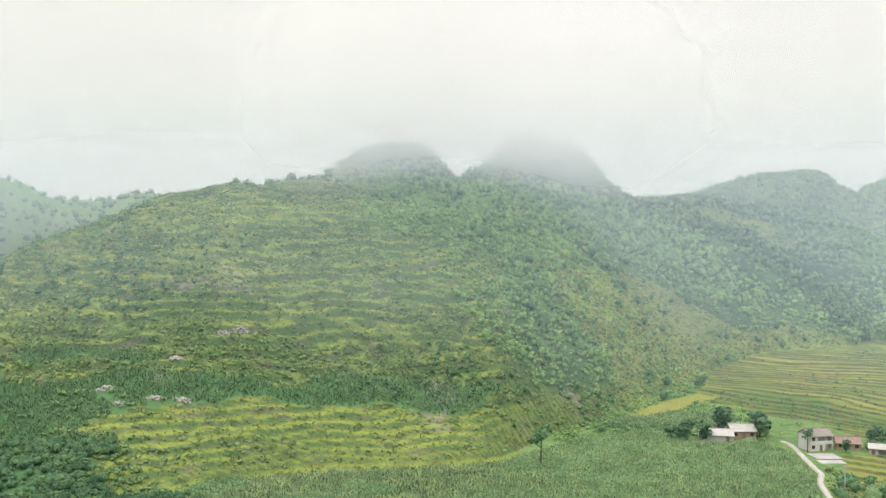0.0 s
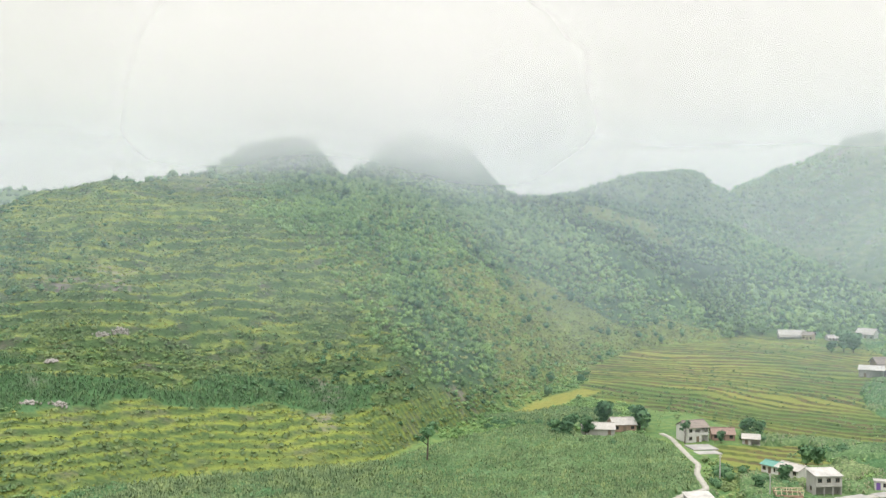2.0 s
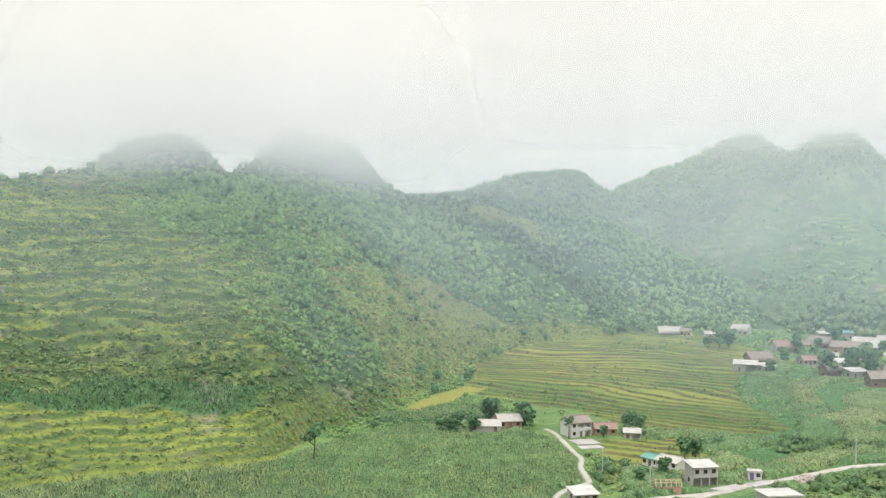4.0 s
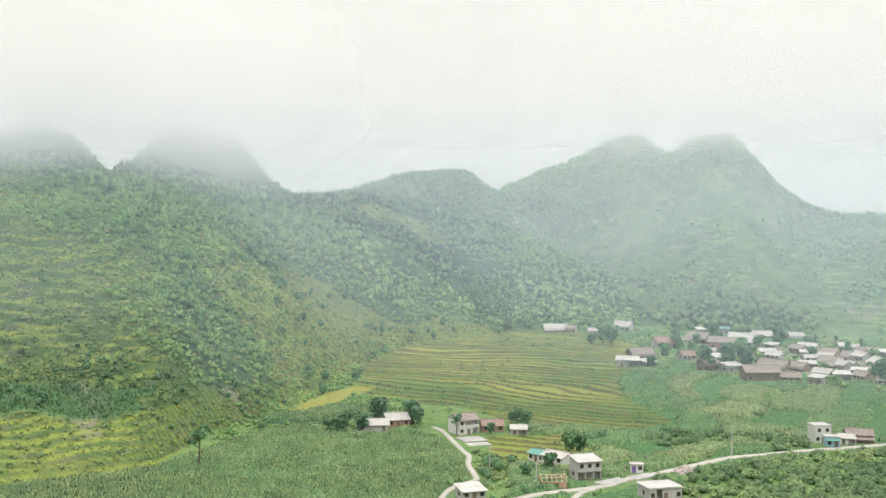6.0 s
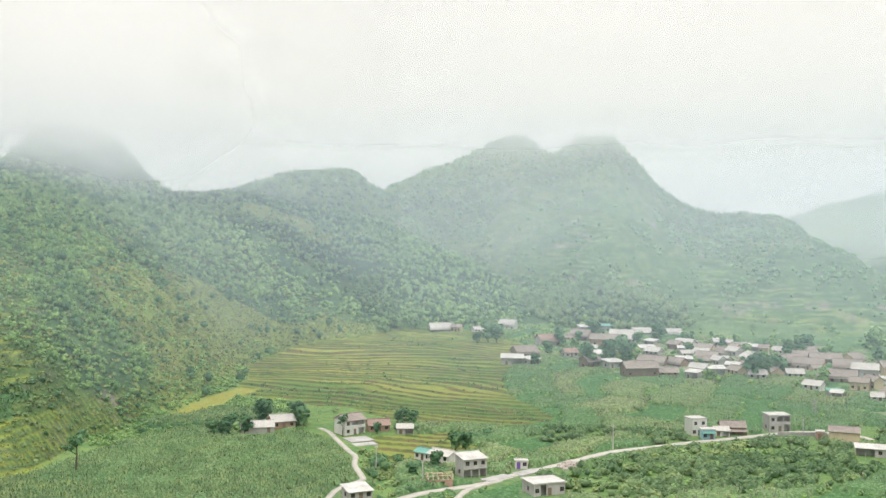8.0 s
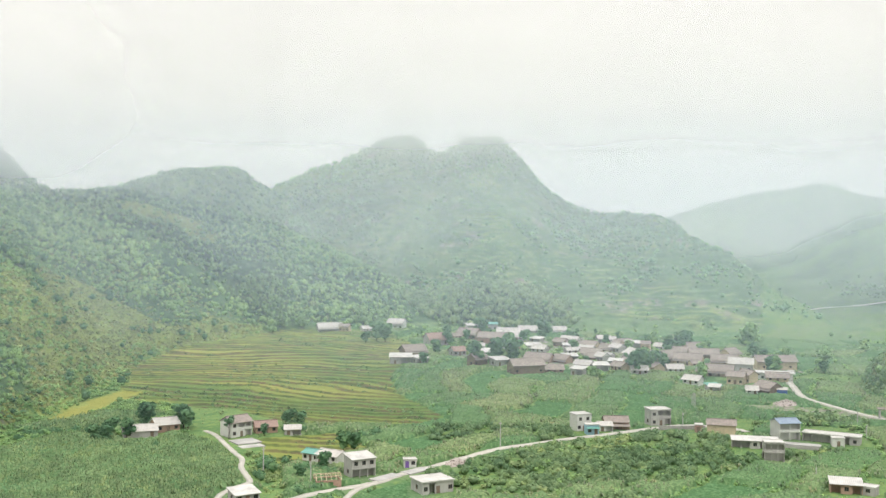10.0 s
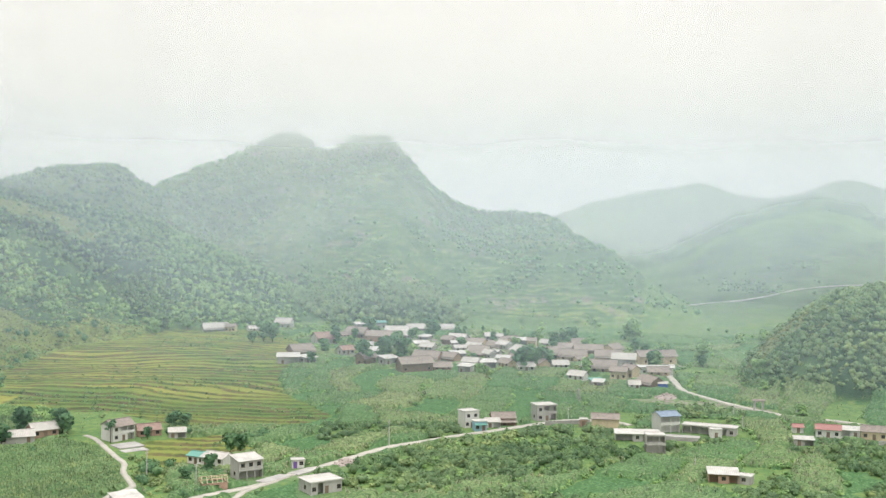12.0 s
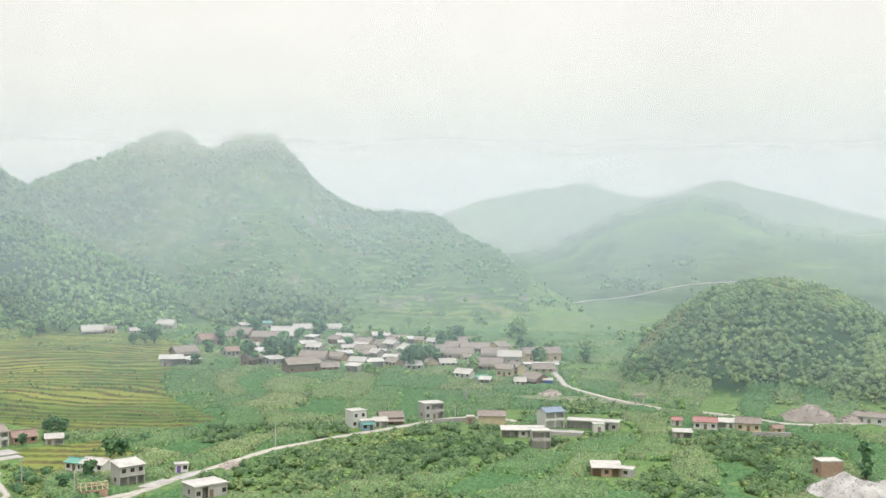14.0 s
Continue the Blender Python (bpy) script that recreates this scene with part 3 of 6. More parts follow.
def mesh_from(name, verts, faces, mat=None, smooth=False):
    """A mesh from arrays of corners and of faces that all have the same number of corners."""
    verts, faces = np.asarray(verts, np.float32), np.asarray(faces, np.int32)
    me = bpy.data.meshes.new(name)
    me.vertices.add(len(verts))
    me.vertices.foreach_set("co", verts.ravel())
    k = faces.shape[1]
    me.loops.add(faces.size)
    me.loops.foreach_set("vertex_index", faces.ravel())
    me.polygons.add(len(faces))
    me.polygons.foreach_set("loop_start", np.arange(0, faces.size, k, dtype=np.int32))
    me.update(calc_edges=True)
    if smooth:
        me.polygons.foreach_set("use_smooth", np.ones(len(faces), bool))
    if mat:
        me.materials.append(mat)
    return me


def build_ground():
    fine_az = np.arange(-25.5, 68, 0.22)
    az = np.concatenate([np.arange(-180, -25.5, 2.0), fine_az, np.arange(68.5, 180, 2.0)])
    r = np.concatenate([np.geomspace(0.02, 255, 30)[:-1], np.arange(255, 640, 1.4), np.arange(640, 1250, 3.0), np.arange(1250, 1720, 6.0), np.geomspace(1720, 4600, 50)])
    A, R = np.meshgrid(np.radians(az), r)
    X, Y = (np.sin(A) * R).ravel(), (np.cos(A) * R).ravel()
    Z, masks = land(X, Y)
    n, m = len(az), len(r)
    i, j = np.meshgrid(np.arange(m - 1), np.arange(n), indexing="ij")
    jn = (j + 1) % n
    faces = np.stack([i * n + j, (i + 1) * n + j, (i + 1) * n + jn, i * n + jn], -1).reshape(-1, 4)
    faces = faces[:, ::-1]
    verts = np.stack([X, Y, Z], -1)
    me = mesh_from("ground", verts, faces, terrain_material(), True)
    for key, v in masks.items():
        me.attributes.new(key, "FLOAT", "POINT").data.foreach_set("value", np.asarray(v, np.float32))
    ob = new("ground", me)
    return tagged(ob, "green valley floor and terraced hillsides", "ground", kind="structure")


ground = build_ground()


# ---- mist and haze, as tinted sheets ----
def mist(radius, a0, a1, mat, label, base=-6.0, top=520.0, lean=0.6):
    """A tinted sheet for haze and mist that leans back from the valley and thins out where it meets the slopes."""
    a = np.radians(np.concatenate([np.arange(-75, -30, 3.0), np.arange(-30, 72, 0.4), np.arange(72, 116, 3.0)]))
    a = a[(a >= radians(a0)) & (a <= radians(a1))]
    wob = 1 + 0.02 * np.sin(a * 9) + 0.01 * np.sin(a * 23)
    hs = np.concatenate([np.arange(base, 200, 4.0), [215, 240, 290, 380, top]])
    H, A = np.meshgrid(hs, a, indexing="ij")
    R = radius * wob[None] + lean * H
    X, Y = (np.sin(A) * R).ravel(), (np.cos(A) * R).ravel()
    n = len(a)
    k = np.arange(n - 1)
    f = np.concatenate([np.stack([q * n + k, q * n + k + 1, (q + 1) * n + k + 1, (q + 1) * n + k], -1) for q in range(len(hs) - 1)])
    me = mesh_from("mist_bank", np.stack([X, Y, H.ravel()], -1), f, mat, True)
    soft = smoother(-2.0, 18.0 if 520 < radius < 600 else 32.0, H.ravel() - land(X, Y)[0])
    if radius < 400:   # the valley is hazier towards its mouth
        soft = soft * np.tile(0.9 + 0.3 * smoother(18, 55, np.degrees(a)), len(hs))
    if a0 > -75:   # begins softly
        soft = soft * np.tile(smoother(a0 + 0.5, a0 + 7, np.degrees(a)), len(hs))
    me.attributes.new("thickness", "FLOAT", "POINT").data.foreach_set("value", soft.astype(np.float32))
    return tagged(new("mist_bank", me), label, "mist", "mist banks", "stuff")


# haze of near, middle and far air, put into the sheet colours
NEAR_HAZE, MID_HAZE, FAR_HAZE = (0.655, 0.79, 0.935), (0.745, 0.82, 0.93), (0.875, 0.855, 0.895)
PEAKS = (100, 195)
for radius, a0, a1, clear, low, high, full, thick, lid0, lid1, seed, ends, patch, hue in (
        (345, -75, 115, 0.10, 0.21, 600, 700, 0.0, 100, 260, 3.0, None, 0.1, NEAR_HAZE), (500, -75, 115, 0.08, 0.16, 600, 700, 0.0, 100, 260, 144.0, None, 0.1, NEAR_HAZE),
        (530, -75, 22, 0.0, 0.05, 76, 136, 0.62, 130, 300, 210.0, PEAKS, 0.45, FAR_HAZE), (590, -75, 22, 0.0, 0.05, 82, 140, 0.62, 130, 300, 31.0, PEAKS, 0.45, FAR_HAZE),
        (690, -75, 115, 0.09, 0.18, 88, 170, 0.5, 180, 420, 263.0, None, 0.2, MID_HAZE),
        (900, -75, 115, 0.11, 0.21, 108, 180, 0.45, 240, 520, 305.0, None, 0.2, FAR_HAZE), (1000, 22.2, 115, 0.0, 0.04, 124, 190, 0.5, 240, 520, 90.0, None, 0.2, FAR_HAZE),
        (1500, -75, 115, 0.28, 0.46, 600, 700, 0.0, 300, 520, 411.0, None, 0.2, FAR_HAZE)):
    mist(radius, a0, a1, haze_sheet_material("haze_and_mist", clear, low, high, full, thick, seed, lid0, lid1, ends, patch, hue), "translucent sheet standing in for haze and mist before the hills")


# ---- vegetation: joined stands of clumps, each clump a lumpy core with loose leaf sprays ----
rng = np.random.default_rng(7)
ICO = bmesh.new()
bmesh.ops.create_icosphere(ICO, subdivisions=1, radius=1.0)
ICO_V = np.array([v.co[:] for v in ICO.verts])
ICO_F = np.array([[v.index for v in f.verts] for f in ICO.faces])
ICO.free()


def clump(sprays, spray, tall=1.0, core=0.72, seed=0, low=-0.35):
    """Corners and triangles of one unit crown that stands on z = 0."""
    g = np.random.default_rng(seed)
    v = [ICO_V * core * (1 + g.uniform(-0.28, 0.2, (len(ICO_V), 1)))]
    f, n = [ICO_F], len(ICO_V)
    for _ in range(sprays):
        d = g.normal(size=3)
        d[2] = abs(d[2]) * 1.1 + low * g.random()
        d /= np.linalg.norm(d)
        c = d * g.uniform(0.72, 1.04)
        nrm = d + g.normal(size=3) * 0.55 + np.array([0, 0, 0.35])
        nrm /= np.linalg.norm(nrm)
        a = np.cross(nrm, g.normal(size=3))
        a /= np.linalg.norm(a)
        b = np.cross(nrm, a)
        q = spray * g.uniform(0.6, 1.25)
        v.append(np.array([c + a * q, c + b * q * 0.8 - nrm * 0.12 * q, c - a * q * 0.9, c - b * q * 0.9 - nrm * 0.12 * q]))
        f.append(np.array([[n, n + 1, n + 2], [n, n + 2, n + 3]]))
        n += 4
    v = np.concatenate(v)
    v[:, 2] = (v[:, 2] + 0.8) * tall
    return v, np.concatenate(f)


def tussock(leaves, seed, flat=0.55):
    """A low tuft of grass or weeds: a dome of loose leaf sprays with no core."""
    g = np.random.default_rng(seed)
    v, f = [], []
    for k in range(leaves):
        a, up = g.uniform(0, 6.283), g.uniform(0.15, 1.0)
        c = np.array([math.cos(a) * math.sqrt(1 - up * up), math.sin(a) * math.sqrt(1 - up * up), up * flat])
        t = np.array([-math.sin(a), math.cos(a), 0.25 * g.normal()]) * g.uniform(0.4, 0.6)
        rise_ = np.array([-math.cos(a) * up * 0.5, -math.sin(a) * up * 0.5, 0.5]) * g.uniform(0.5, 0.9)
        v += [c - t, c + t - rise_ * 0.3, c + t * 0.5 + rise_, c - rise_ * 0.9]
        f += [[4 * k, 4 * k + 1, 4 * k + 2], [4 * k, 4 * k + 3, 4 * k + 1]]
    return np.array(v), np.array(f)


def blade_tuft(blades, seed, wide=0.16, droop=0.5):
    """A maize plant or grass tuft: blades that arch out from one root, and a tassel."""
    g = np.random.default_rng(seed)
    v, f, n = [], [], 0
    for k in range(blades):
        a = g.uniform(0, 6.283)
        d, s = np.array([math.cos(a), math.sin(a), 0]), np.array([-math.sin(a), math.cos(a), 0]) * wide
        h, reach = g.uniform(0.45, 1.0), g.uniform(0.35, 0.7)
        p0, p1, p2 = np.array([0, 0, 0.12]), d * reach * 0.6 + [0, 0, h], d * reach * 1.25 + [0, 0, h * droop]
        v += [p0 + s * 0.5, p0 - s * 0.5, p1 + s, p1 - s, p2]
        f += [[n, n + 1, n + 3], [n, n + 3, n + 2], [n + 2, n + 3, n + 4]]
        n += 5
    v += [np.array([0.06, 0, 0.9]), np.array([-0.06, 0, 0.9]), np.array([0, 0.05, 1.3])]
    f += [[n, n + 1, n + 2]]
    return np.array(v), np.array(f)


BUILT = []   # x, y and radius of what is built, to keep plants off it


def clear_of(xy, reach=None):
    """True where nothing is built; with a reach, nothing just behind the plant either."""
    if reach is not None:
        far = xy / np.linalg.norm(xy, axis=1)[:, None] * reach[:, None]
        return clear_of(xy) & clear_of(xy + 2 * far) & clear_of(xy + 4 * far)
    free = np.ones(len(xy), bool)
    for bx, by, br in BUILT:
        free &= (xy[:, 0] - bx) ** 2 + (xy[:, 1] - by) ** 2 > br * br
    return free


def spread(name, label, category, templates, xy, size, mat, squash=0.25, sink=0.12):
    """One joined stand: each template copied to its share of the places."""
    xy, size = np.asarray(xy), np.asarray(size)
    keep = clear_of(xy, size if name in ("valley_scrub", "hedges", "garden_bushes", "maize") else None)
    xy, size = xy[keep], size[keep]
    z = land(xy[:, 0], xy[:, 1])[0]
    V, F, at = [], [], 0
    pick = rng.integers(0, len(templates), len(xy))
    for k, (tv, tf) in enumerate(templates):
        m = pick == k
        c = int(m.sum())
        if not c:
            continue
        a = rng.uniform(0, 6.283, c)
        sx = size[m] * rng.uniform(1 - squash, 1 + squash, c)
        sz = size[m] * rng.uniform(1 - squash, 1 + squash, c)
        ca, sa_ = np.cos(a) * sx, np.sin(a) * sx
        px = tv[None, :, 0] * ca[:, None] - tv[None, :, 1] * sa_[:, None] + xy[m, 0][:, None]
        py = tv[None, :, 0] * sa_[:, None] + tv[None, :, 1] * ca[:, None] + xy[m, 1][:, None]
        pz = tv[None, :, 2] * sz[:, None] + (z[m] - sink * size[m])[:, None]
        V.append(np.stack([px, py, pz], -1).reshape(-1, 3))
        F.append((tf[None] + (np.arange(c) * len(tv))[:, None, None] + at).reshape(-1, 3))
        at += c * len(tv)
    ob = new(name, mesh_from(name, np.concatenate(V), np.concatenate(F), mat))
    return tagged(ob, label, category, kind="stuff")


def scatter(n, a0, a1, r0, r1, keep):
    """n tries in a stretch of the plan, thinned by keep(x, y, bearing, distance, masks, height)."""
    a = np.radians(rng.uniform(a0, a1, n))
    r = np.sqrt(rng.uniform(r0 * r0, r1 * r1, n))
    x, y = np.sin(a) * r, np.cos(a) * r
    z, masks = land(x, y)
    m = keep(x, y, np.degrees(a), r, masks, z) > rng.random(n)
    return np.stack([x, y], -1)[m]


# ---- single trees ----
def tube(bm, pts, radii, sides=7):
    rings = []
    for k, (p, rad) in enumerate(zip(pts, radii)):
        d = Vector(pts[min(k + 1, len(pts) - 1)]) - Vector(pts[max(k - 1, 0)])
        q = d.to_track_quat("Z", "Y")
        rings.append([bm.verts.new(Vector(p) + q @ Vector((math.cos(6.2832 * s / sides) * rad, math.sin(6.2832 * s / sides) * rad, 0))) for s in range(sides)])
    for a, b in zip(rings, rings[1:]):
        for s in range(sides):
            bm.faces.new((a[s], a[(s + 1) % sides], b[(s + 1) % sides], b[s]))
    bm.faces.new(rings[-1])
    bm.faces.new(rings[0][::-1])


def part(name, bm, material, parent, label=""):
    me = bpy.data.meshes.new(name)
    bmesh.ops.recalc_face_normals(bm, faces=bm.faces)
    bm.to_mesh(me)
    bm.free()
    me.materials.append(material)
    ob = new(name, me)
    ob.parent = parent
    if label:
        ob["label"] = label
    return ob


def tree(kind, label, seed, height, mat):
    """kind: round, tall (a slim column) or airy (a bare trunk with a loose crown)."""
    g = random.Random(seed)
    root = tagged(new("tree"), label, "tree")
    bm = bmesh.new()
    lean = (g.uniform(-0.05, 0.05), g.uniform(-0.05, 0.05))
    tip = height * 0.9
    tube(bm, [(lean[0] * k * height / 4, lean[1] * k * height / 4, tip * k / 4 - 0.3 * (k == 0)) for k in range(5)], [0.03 * height * (1 - 0.2 * k) for k in range(5)])
    ends = []
    for k in range(7):
        z0 = height * g.uniform(0.16 if kind != "airy" else 0.5, 0.8)
        a = g.uniform(0, 6.28)
        reach = height * {"round": 0.24, "tall": 0.07, "airy": 0.17}[kind] * g.uniform(0.7, 1.2)
        e = (math.cos(a) * reach, math.sin(a) * reach, z0 + height * 0.13)
        tube(bm, [(lean[0] * z0, lean[1] * z0, z0), (e[0] * 0.55, e[1] * 0.55, z0 + height * 0.05), e], [0.014 * height, 0.01 * height, 0.005 * height], 5)
        ends.append((*e, g.uniform(0.8, 1.2)))
    ends.append((0, 0, tip * 0.92, 1.0))
    part("trunk", bm, M_BARK, root)
    V, F, at = [], [], 0
    size = height * {"round": 0.235, "tall": 0.115, "airy": 0.125}[kind]
    extra = [(0, 0, height * q, 1.0) for q in {"round": (0.28, 0.45, 0.6, 0.74), "tall": (0.22, 0.32, 0.42, 0.52, 0.62, 0.72, 0.82), "airy": (0.72,)}[kind]]
    for k, (ex, ey, ez, s) in enumerate(ends + extra):
        tv, tf = clump(24, 0.42, 0.9, 0.6 if kind != "airy" else 0.4, seed * 31 + k)
        V.append((tv - [0, 0, 0.75]) * size * s + [ex, ey, ez])
        F.append(tf + at)
        at += len(tv)
    crown = new("crown", mesh_from("crown", np.concatenate(V), np.concatenate(F), mat))
    crown.parent = root
    return root


TREES = {}


def plant(kind, x, y, height, label, dark=True, seed=None):
    key = (kind, dark, (seed if seed is not None else int(abs(x * 7 + y * 3))) % 3)
    m = pose(x, y, ground_at(x, y), 0, 0, (x * 37 + y * 11) % 360) @ Matrix.Diagonal((height / 8, height / 8, height / 8, 1))
    if key in TREES:
        ob = copy_thing(TREES[key], m)
        ob.matrix_basis = m
    else:
        ob = TREES[key] = tree(kind, label, 3 + len(TREES), 8.0, M_LEAF_DARK if dark else M_LEAF)
        ob.matrix_basis = m
    return tagged(ob, label, "tree", "trees of the valley")


# ---- roads ----
def smooth_line(pts, per=8):
    out = []
    p = [pts[0]] + list(pts) + [pts[-1]]
    for a, b, c, d in zip(p, p[1:], p[2:], p[3:]):
        for k in range(per):
            t = k / per
            out.append(tuple(0.5 * (2 * b[i] + (c[i] - a[i]) * t + (2 * a[i] - 5 * b[i] + 4 * c[i] - d[i]) * t * t + (3 * b[i] - a[i] - 3 * c[i] + d[i]) * t ** 3) for i in range(2)))
    return out + [tuple(pts[-1][:2])]


def road(name, pts, wide, mat, label, lift=0.25, deep=0.9):
    """A paved strip with edges that go down into the ground."""
    line = np.array(smooth_line(pts))
    d = np.gradient(line, axis=0)
    nrm = np.stack([-d[:, 1], d[:, 0]], -1) / np.linalg.norm(d, axis=1)[:, None]
    wv = wide * (0.5 + 0.06 * np.sin(np.arange(len(line)) * 1.7))
    zc = np.array([max(ground_at(*p), ground_at(*(p + q * w)), ground_at(*(p - q * w))) for p, q, w in zip(line, nrm, wv)])
    zc = np.convolve(np.pad(zc, 3, "edge"), np.ones(7) / 7, "valid") + lift
    BUILT.extend((float(q[0]), float(q[1]), wide * 0.5 + 0.9) for q in line)
    L, R = line + nrm * wv[:, None], line - nrm * wv[:, None]
    n = len(line)
    v = np.concatenate([np.c_[L, zc - deep], np.c_[L, zc], np.c_[R, zc], np.c_[R, zc - deep]])
    k = np.arange(n - 1)
    f = np.concatenate([np.stack([k + q * n, k + 1 + q * n, k + 1 + (q + 1) * n, k + (q + 1) * n], -1) for q in range(3)])
    return tagged(new(name, mesh_from(name, v, f, mat)), label, "road", kind="structure")


road("road", [(100.4, 253.0), (110.7, 258.5), (120.8, 260.7), (132.7, 262.3), (144.2, 268.2), (158.0, 272.9), (176.9, 280.3), (190.4, 285.2), (204.0, 286.1), (218.8, 287.0), (229.6, 287.2), (245.3, 288.4), (258.5, 289.6), (270.5, 288.8), (278.5, 283.4), (283.5, 275.0), (283, 268)], 2.8, M_TRACK, "pale concrete road winding past the houses")
road("road", [(432.9, 380.3), (404.5, 357.9), (388.5, 340.1), (367.0, 316.1), (358.0, 296.4), (351.8, 273.1), (350.1, 249.4), (354.7, 231.6), (355.2, 214.7), (356.4, 199.2), (369.9, 188.6), (389.5, 179.1), (420, 170)], 3.2, M_TRACK, "pale road leading down from the village")
road("footpath", [(115.3, 357.7), (116.2, 352.2), (115.9, 345.0), (113.9, 330.3), (112.5, 319.1), (111.4, 309.7), (107.4, 299.3), (104.7, 286.9), (102.9, 279.8), (98.7, 276.4), (94.3, 273.2), (90.2, 268.2), (85.8, 258.6), (84, 240)], 1.7, M_TRACK, "winding pale concrete path beside the maize")
road("footpath", [(112.3, 242.4), (123.0, 255.8), (129.1, 260.2), (137.8, 265.3)], 1.8, M_TRACK, "short pale path joining the road")
road("road", [(700, 640), (736.8, 659.8), (849.5, 700.3), (930.6, 681.9), (997.8, 655.1), (1080, 600)], 3.2, M_TRACK, "distant pale road along the foot of the ridge")


# ---- houses ----
def box(bm, x0, x1, y0, y1, z0, z1):
    v = [bm.verts.new(c) for c in ((x0, y0, z0), (x1, y0, z0), (x1, y1, z0), (x0, y1, z0), (x0, y0, z1), (x1, y0, z1), (x1, y1, z1), (x0, y1, z1))]
    for f in ((3, 2, 1, 0), (4, 5, 6, 7), (0, 1, 5, 4), (1, 2, 6, 5), (2, 3, 7, 6), (3, 0, 4, 7)):
        bm.faces.new([v[i] for i in f])


def panel(bm, length, height, holes, place, thick=0.22):
    """A wall with openings that go right through it. place maps (along, depth, up) to the house."""
    xs = sorted({0, length, *[h[0] for h in holes], *[h[1] for h in holes]})
    zs = sorted({0, height, *[h[2] for h in holes], *[h[3] for h in holes]})
    for x0, x1 in zip(xs, xs[1:]):
        for z0, z1 in zip(zs, zs[1:]):
            if any(h[0] <= (x0 + x1) / 2 <= h[1] and h[2] <= (z0 + z1) / 2 <= h[3] for h in holes):
                continue
            a, b = Vector(place(x0, 0, z0)), Vector(place(x1, thick, z1))
            box(bm, min(a.x, b.x), max(a.x, b.x), min(a.y, b.y), max(a.y, b.y), min(a.z, b.z), max(a.z, b.z))


def sheet(bm, x0, x1, ya, za, yb, zb, thick, wave=0.5, high=0.07):
    """A ribbed roof plane from the line (ya, za) to the line (yb, zb)."""
    n = max(4, int((x1 - x0) / wave) * 2)
    top, low = [], []
    for k in range(n + 1):
        x = x0 + (x1 - x0) * k / n
        h = high * (k % 2)
        top.append((bm.verts.new((x, ya, za + h)), bm.verts.new((x, yb, zb + h))))
        low.append((bm.verts.new((x, ya, za - thick)), bm.verts.new((x, yb, zb - thick))))
    for a, b, c, d in zip(top, top[1:], low, low[1:]):
        bm.faces.new((a[0], b[0], b[1], a[1]))
        bm.faces.new((c[0], c[1], d[1], d[0]))
        bm.faces.new((a[0], c[0], d[0], b[0]))
        bm.faces.new((a[1], b[1], d[1], c[1]))
    for t, l in ((top[0], low[0]), (top[-1], low[-1])):
        bm.faces.new((t[0], t[1], l[1], l[0]))


def opening(root, kind, x0, x1, z0, z1, side, w, d, mat=None):
    """A window (frame, bars and pane) or a door leaf in an opening of the wall."""
    def put(bm, a0, a1, b0, b1, c0, c1):
        if side == "front":
            box(bm, a0 - w / 2, a1 - w / 2, -d / 2 + b0, -d / 2 + b1, c0, c1)
        elif side == "left":
            box(bm, -w / 2 + b0, -w / 2 + b1, a0 - d / 2, a1 - d / 2, c0, c1)
        else:
            box(bm, w / 2 - b1, w / 2 - b0, a0 - d / 2, a1 - d / 2, c0, c1)
    bm = bmesh.new()
    if kind == "door":
        t = 0.07
        put(bm, x0 + 0.003, x0 + t, 0.03, 0.16, z0, z1 - 0.003)
        put(bm, x1 - t, x1 - 0.003, 0.03, 0.16, z0, z1 - 0.003)
        put(bm, x0 + t, x1 - t, 0.03, 0.16, z1 - t, z1 - 0.003)
        frame_ob = part("door", bm, mat or M_WOOD, root)
        bm = bmesh.new()
        put(bm, x0 + t, x1 - t, 0.1, 0.14, z0 + 0.01, z1 - t)
        part("leaf", bm, mat or M_WOOD, frame_ob)
        return
    t = 0.06
    put(bm, x0 + 0.003, x0 + t, 0.02, 0.14, z0 + 0.003, z1 - 0.003)
    put(bm, x1 - t, x1 - 0.003, 0.02, 0.14, z0 + 0.003, z1 - 0.003)
    put(bm, x0 + t, x1 - t, 0.02, 0.14, z0 + 0.003, z0 + t)
    put(bm, x0 + t, x1 - t, 0.02, 0.14, z1 - t, z1 - 0.003)
    put(bm, (x0 + x1) / 2 - 0.025, (x0 + x1) / 2 + 0.025, 0.03, 0.12, z0 + t, z1 - t)
    win = part("window", bm, mat or M_WOOD, root)
    bm = bmesh.new()
    put(bm, x0 + t, x1 - t, 0.09, 0.1, z0 + t, z1 - t)
    part("pane", bm, M_PANE, win)


def glass_material():
    n = Nodes("window_glass")
    return n.done((0.03, 0.035, 0.04), 0.12, spec=0.5)


M_PANE = glass_material()


